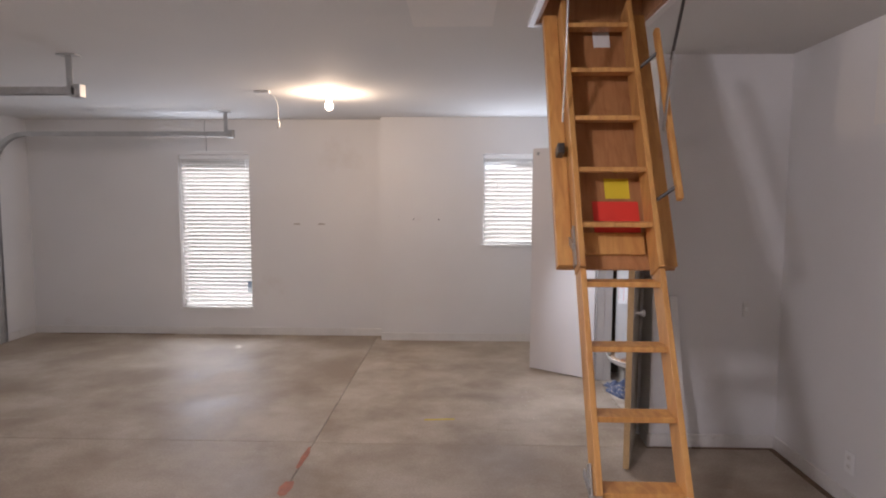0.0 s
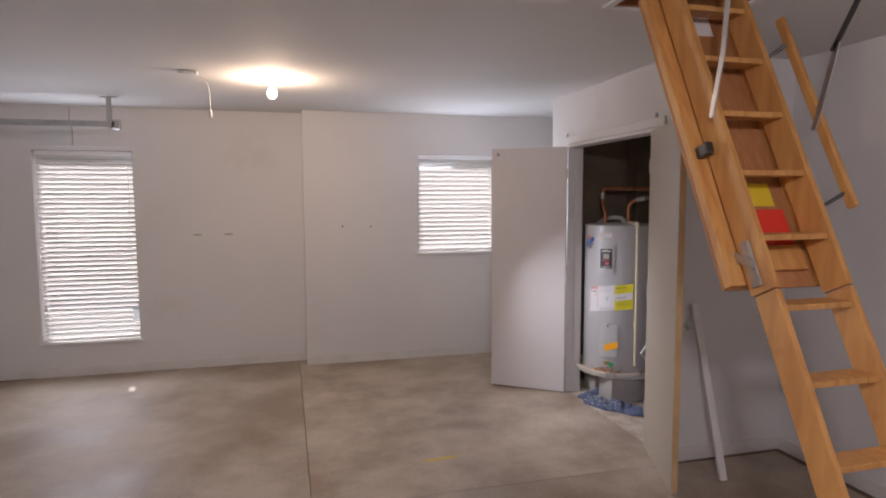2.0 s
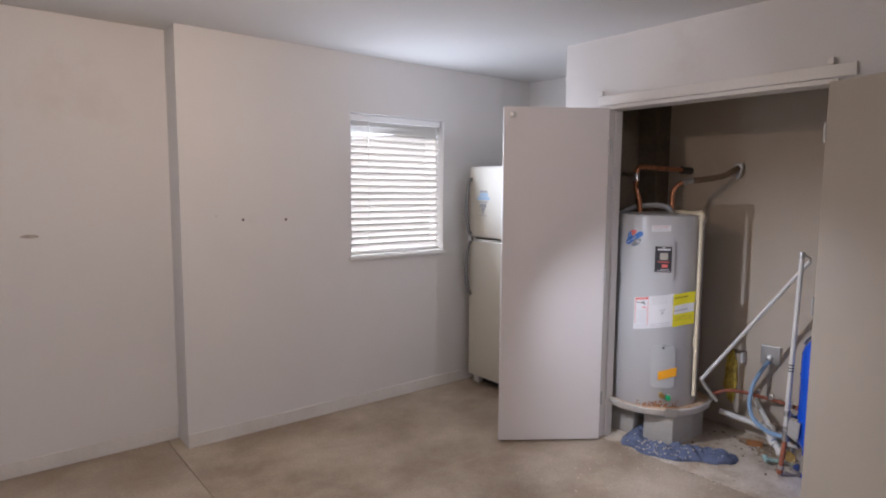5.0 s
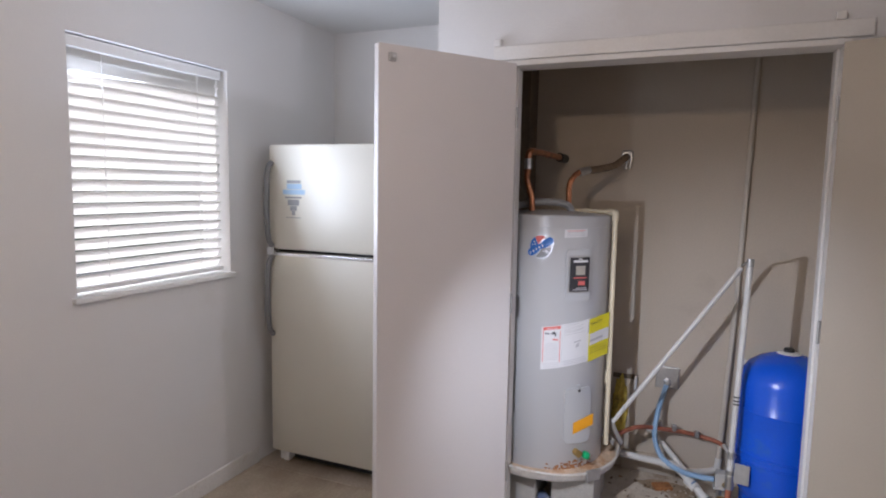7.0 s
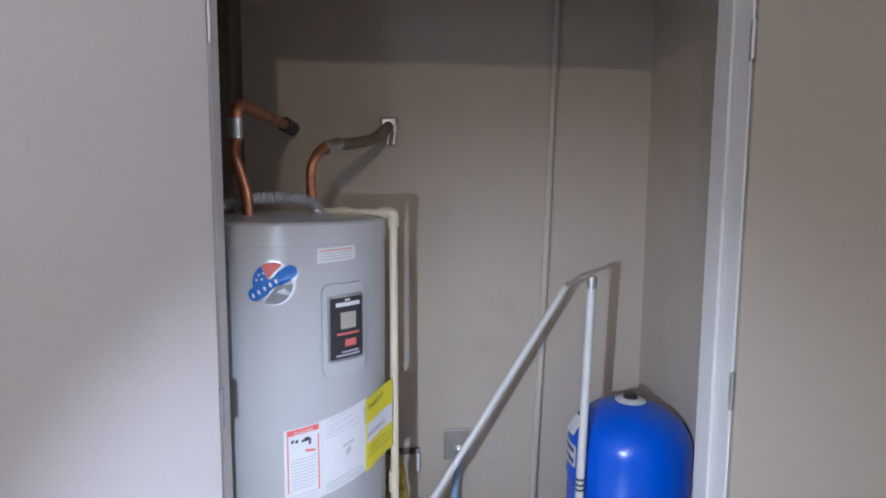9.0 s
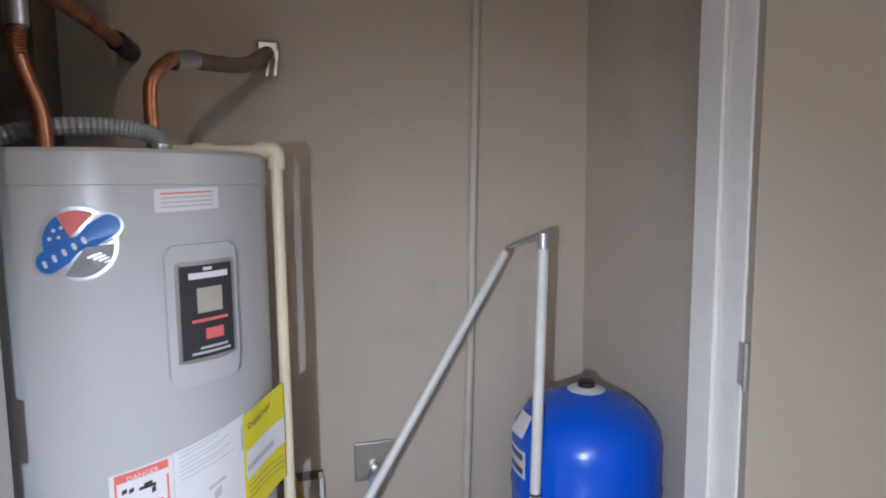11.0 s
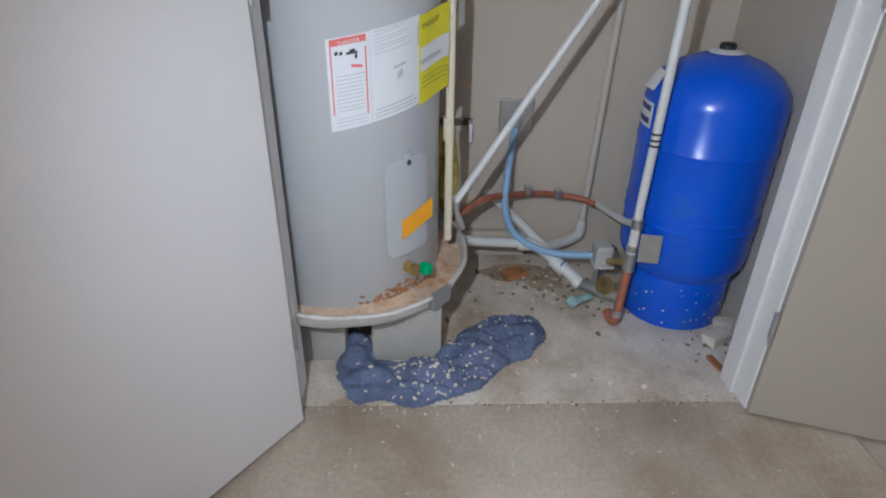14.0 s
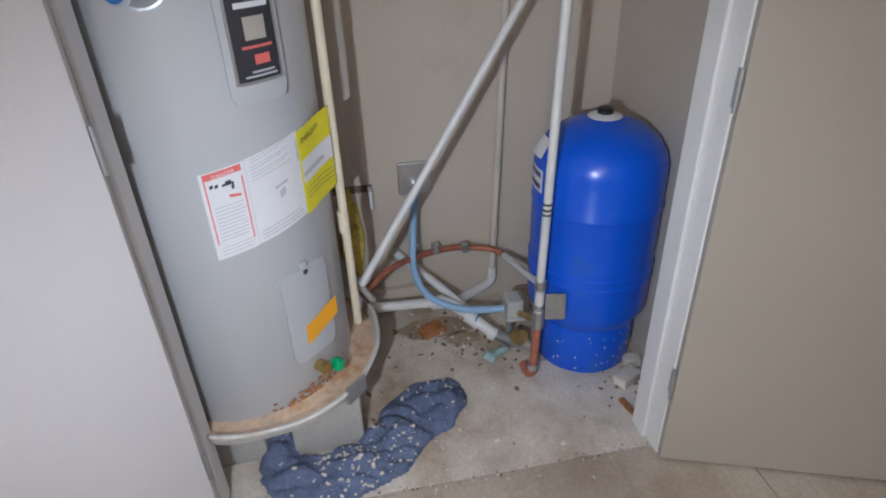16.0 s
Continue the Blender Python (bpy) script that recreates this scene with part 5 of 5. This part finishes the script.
for i in range(NX + 1):
    for j in range(NY + 1):
        x, y = X0 + (X1 - X0) * i / NX, Y0 + (Y1 - Y0) * j / NY
        best = -1
        wob = 0.024 * noise.noise(Vector((x * 12, y * 12, 0))) + 0.006 * noise.noise(Vector((x * 40, y * 40, 3)))
        for (ax, ay, ar, ah), (bx, by, br, bh) in zip(way, way[1:]):
            dx, dy = bx - ax, by - ay
            t = max(0, min(1, ((x - ax) * dx + (y - ay) * dy) / (dx * dx + dy * dy)))
            d = math.hypot(x - ax - t * dx, y - ay - t * dy) + wob
            r, h = ar + (br - ar) * t, ah + (bh - ah) * t
            q = 1 - (d / r) ** 2
            if q > 0:
                best = max(best, h * q ** 0.45)
        if best > 0:
            fold = 1.2 * abs(noise.noise(Vector((x * 15, y * 11, 7)))) + 0.25 * abs(noise.noise(Vector((x * 48, y * 40, 1))))
            z = best * (0.55 + 0.85 * min(0.8, fold) + 0.25 * noise.noise(Vector((x * 9, y * 9, 2))))
            grid[i, j] = bm.verts.new((x, y, max(0.003, z)))
for (i, j), v in list(grid.items()):
    q = [grid.get(k) for k in ((i, j), (i + 1, j), (i + 1, j + 1), (i, j + 1))]
    if all(q):
        bm.faces.new(q)
edge = [e for e in bm.edges if e.is_boundary]
ext = bmesh.ops.extrude_edge_only(bm, edges=edge)
for g in ext["geom"]:
    if isinstance(g, bmesh.types.BMVert):
        g.co.z = 0.0005
rag = part("floor_rag", bm, M_RAG, smooth=70)
tagged(rag, "crumpled dark blue rag with plaster crumbs on it", "rag")
tops = [(v.co.x, v.co.y, v.co.z) for v in rag.data.vertices if v.co.z > 0.012]
rr_ = random.Random(3)
M_CRUMB = mat("plaster_crumb", (0.62, 0.56, 0.47), 0.9, var=0.1, scale=30)


def crumbs(name, places, lo, hi, m, label, cat):
    bm = bmesh.new()
    for x, y, z in places:
        s = rr_.uniform(lo, hi)
        r = bmesh.ops.create_icosphere(bm, subdivisions=1, radius=1)
        bmesh.ops.transform(bm, matrix=Matrix.Translation((x, y, z + s * 0.25)) @ pose(0, 0, 0, rr_.uniform(-30, 30), rr_.uniform(-30, 30), rr_.uniform(0, 360)) @ Matrix.Diagonal((s * rr_.uniform(0.7, 2.0), s, s * 0.45, 1)), verts=r["verts"])
    return tagged(part(name, bm, m), label, cat, "", "stuff")


mid = [p for p in tops if 5.83 < p[1] < 6.12 and p[0] < 2.26]
crumbs("plaster_crumbs", [rr_.choice(tops) for k in range(60)] + [rr_.choice(mid) for k in range(110)], 0.0015, 0.0065, M_CRUMB, "pale plaster crumbs scattered over the rag", "debris")
dirt = []
for k in range(260):
    c = rr_.random()
    if c < 0.45:
        dirt.append((rr_.gauss(2.68, 0.09), rr_.gauss(5.62, 0.13), 0))
    elif c < 0.75:
        dirt.append((rr_.gauss(2.36, 0.07), rr_.gauss(5.12, 0.04), 0))
    else:
        dirt.append((rr_.uniform(2.1, 2.8), rr_.uniform(5.1, 5.95), 0))
dirt = [(min(max(x, 2.1), 2.88), min(max(y, 5.06), 5.95), z) for x, y, z in dirt]
crumbs("floor_debris", dirt[:150], 0.0018, 0.0085, mat("brown_debris", (0.22, 0.155, 0.10), 0.95, var=0.3, scale=30), "brown dirt and leaf bits on the closet floor", "debris")
crumbs("plaster_debris", dirt[150:], 0.002, 0.009, M_CRUMB, "pale plaster bits on the closet floor", "debris")


def chunk(name, at, size, rz, m, label, cat):
    bm = bmesh.new()
    xbox(bm, *size, pose(0, 0, size[2] / 2, 0, 0, 0), min(size) * 0.2)
    for v in bm.verts:
        v.co += Vector((noise.noise(v.co * 40), noise.noise(v.co * 37 + Vector((3, 1, 0))), 0)) * min(size) * 0.35
    o = part(name, bm, m)
    o.matrix_world = pose(*at, 0, 0, rz)
    return tagged(o, label, cat)


chunk("plaster_piece", (2.335, 5.135, 0), (0.05, 0.09, 0.03), 30, M_CRUMB, "broken piece of pale plaster on the floor", "rubble")
chunk("plaster_piece", (2.41, 5.085, 0), (0.045, 0.06, 0.025), -15, M_CRUMB, "broken piece of pale plaster on the floor", "rubble")
chunk("rusty_iron_piece", (2.215, 5.185, 0), (0.085, 0.018, 0.014), 12, M_RUST, "rusty iron scrap lying on the floor", "scrap")
chunk("brown_clod", (2.72, 5.70, 0), (0.06, 0.09, 0.018), 25, M_RUST, "brown dirt clod on the closet floor", "rubble")
bm = bmesh.new()
box(bm, 2.868, 2.897, 5.64, 5.92, 0.0, 0.10, 0.004)
tagged(part("board_offcut", bm, M_CLOSET), "beige board offcut along the closet wall", "board")

# ---- things along the walls ----
out = thing("wall_outlet", (XR - 0.001, 4.24, 0.235), "white electrical outlet low on the wall", "outlet")
bm = bmesh.new()
box(bm, -0.007, 0, -0.036, 0.036, -0.057, 0.057, 0.003)
pl = part("cover_plate", bm, M_VINYL, out)
for z in (-0.022, 0.022):
    bm = bmesh.new()
    box(bm, -0.010, -0.0072, -0.017, 0.017, z - 0.014, z + 0.014, 0.002)
    part("socket", bm, M_TRIM, pl)
    for y in (-0.006, 0.006):
        bm = bmesh.new()
        box(bm, -0.0106, -0.0101, y - 0.0012, y + 0.0012, z - 0.004, z + 0.005)
        part("slot", bm, M_BLACK, pl)
sp = thing("light_switch", (2.645, CY0 - 0.001, 0.89), "small white switch plate on drywall", "switch")
bm = bmesh.new()
box(bm, -0.022, 0.022, -0.006, 0, -0.045, 0.045, 0.003)
part("cover_plate", bm, M_TRIM, sp)
bm = bmesh.new()
box(bm, -0.006, 0.006, -0.014, -0.0062, -0.012, 0.012, 0.002)
part("toggle", bm, M_VINYL, sp)
bm = bmesh.new()
xbox(bm, 0.045, 0.02, 1.0, pose(0, 0, 0), 0.003)
st = part("leaning_stick", bm, M_TRIM)
st.matrix_world = Matrix.Translation((2.185, 4.80, 0.492)) @ pose(0, 0, 0, -17.0, 0, 0)
tagged(st, "white painted wooden strip leaning on the wall", "wood strip")
for x, z in ((0.36, 1.345), (0.635, 1.34), (0.20, 1.37)):
    bm = bmesh.new()
    lathe(bm, [(0, 0), (0.008, 0), (0.008, 0.003), (0.003, 0.004), (0, 0.002)], 12)
    bmesh.ops.transform(bm, matrix=pose(0, 0, 0, 90, 0, 0), verts=bm.verts)
    o = part("wall_anchor", bm, M_DARKSTEEL if x > 0.3 else M_BASE)
    o.location = (x, YW - 0.0005, z)
    tagged(o, "small dark screw anchor in the drywall", "anchor", "wall anchors")
for x, z, w in ((-0.98, 1.275, 0.09), (-0.70, 1.275, 0.09), (-1.9, 1.1, 0.05)):
    bm = bmesh.new()
    bmesh.ops.create_icosphere(bm, subdivisions=2, radius=1)
    for v in bm.verts:
        v.co = Vector((v.co.x * w / 2, v.co.y * 0.0012, v.co.z * 0.009 * (1 + 0.5 * noise.noise(v.co * 3))))
    o = part("wall_scuff", bm, mat("scuff", (0.45, 0.40, 0.36), 0.8, var=0.2, scale=40))
    o.location = (x, YB - 0.0012, z)
    tagged(o, "dark scuff on the painted drywall", "scuff", "wall scuffs")


def floor_mark(name, cx, cy, lx, ly, m, label, seed):
    bm = bmesh.new()
    n = 40
    vs = []
    for k in range(n):
        a = 2 * math.pi * k / n
        f = 1 + 0.28 * noise.noise(Vector((math.cos(a) * 1.8, math.sin(a) * 1.8, seed)))
        vs.append(bm.verts.new((cx + lx * math.cos(a) * f, cy + ly * math.sin(a) * f, 0.0012)))
    bm.faces.new(vs)
    tagged(part(name, bm, m), label, "stain", "", "structure")


M_REDSTAIN = mat("red_floor_stain", (0.36, 0.115, 0.055), 0.6, var=0.2, scale=12, fine=60)
floor_mark("floor_stain", -0.075, 4.33, 0.035, 0.085, M_REDSTAIN, "faded red paint stain on the floor joint", 1)
floor_mark("floor_stain", -0.075, 4.72, 0.018, 0.15, M_REDSTAIN, "faded red paint stain on the floor joint", 2)
floor_mark("floor_stain", -0.06, 4.12, 0.05, 0.05, M_REDSTAIN, "faded red paint stain on the floor joint", 5)
bm = bmesh.new()
xbox(bm, 0.215, 0.026, 0.0012, pose(0.725, 5.375, 0.0008, 0, 0, 6))
tagged(part("floor_tape", bm, mat("yellow_tape", (0.58, 0.45, 0.06), 0.6, var=0.2, scale=20)), "short worn strip of yellow floor tape", "tape", "", "structure")
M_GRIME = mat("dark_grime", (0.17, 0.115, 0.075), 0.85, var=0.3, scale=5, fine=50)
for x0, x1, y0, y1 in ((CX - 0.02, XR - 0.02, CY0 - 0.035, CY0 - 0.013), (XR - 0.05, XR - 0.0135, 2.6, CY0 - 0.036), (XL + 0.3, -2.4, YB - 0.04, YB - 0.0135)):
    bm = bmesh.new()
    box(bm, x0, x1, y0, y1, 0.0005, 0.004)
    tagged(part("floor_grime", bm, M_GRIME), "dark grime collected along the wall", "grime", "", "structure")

M_PALE = mat("pale_floor_scuff", (0.60, 0.55, 0.48), 0.85, var=0.15, scale=20)
rp = random.Random(11)
pts = [(rp.uniform(1.35, 2.07), rp.uniform(5.15, 6.3), 0.0) for k in range(120)] + [(rp.gauss(2.08, 0.02), rp.uniform(5.15, 6.32), 0.0) for k in range(70)]
crumbs("threshold_dust", pts, 0.0012, 0.0045, M_PALE, "pale grit along the closet threshold", "debris")
pts = [(rp.gauss(2.083, 0.008), rp.uniform(5.15, 6.32), 0.0) for k in range(60)] + [(rp.uniform(2.5, 2.85), rp.gauss(5.68, 0.12), 0.0) for k in range(50)]
crumbs("dark_grit", pts, 0.0012, 0.0035, M_JOINT, "dark grit in the threshold joint and corner", "debris")

M_DIRTMARK = mat("brown_floor_dirt", (0.37, 0.285, 0.195), 0.9, var=0.3, scale=16, fine=90, bump=0.003)
for cx, cy, lx, ly, m, lb, sd in ((2.74, 5.68, 0.06, 0.14, M_DIRTMARK, "brown dirt washed against the closet wall", 3), (2.66, 5.60, 0.04, 0.06, M_DIRTMARK, "brown dirt under the manifold", 6), (2.38, 5.10, 0.07, 0.035, M_DIRTMARK, "brown dirt beside the door frame", 8)):
    floor_mark("floor_stain", cx, cy, lx, ly, m, lb, sd)
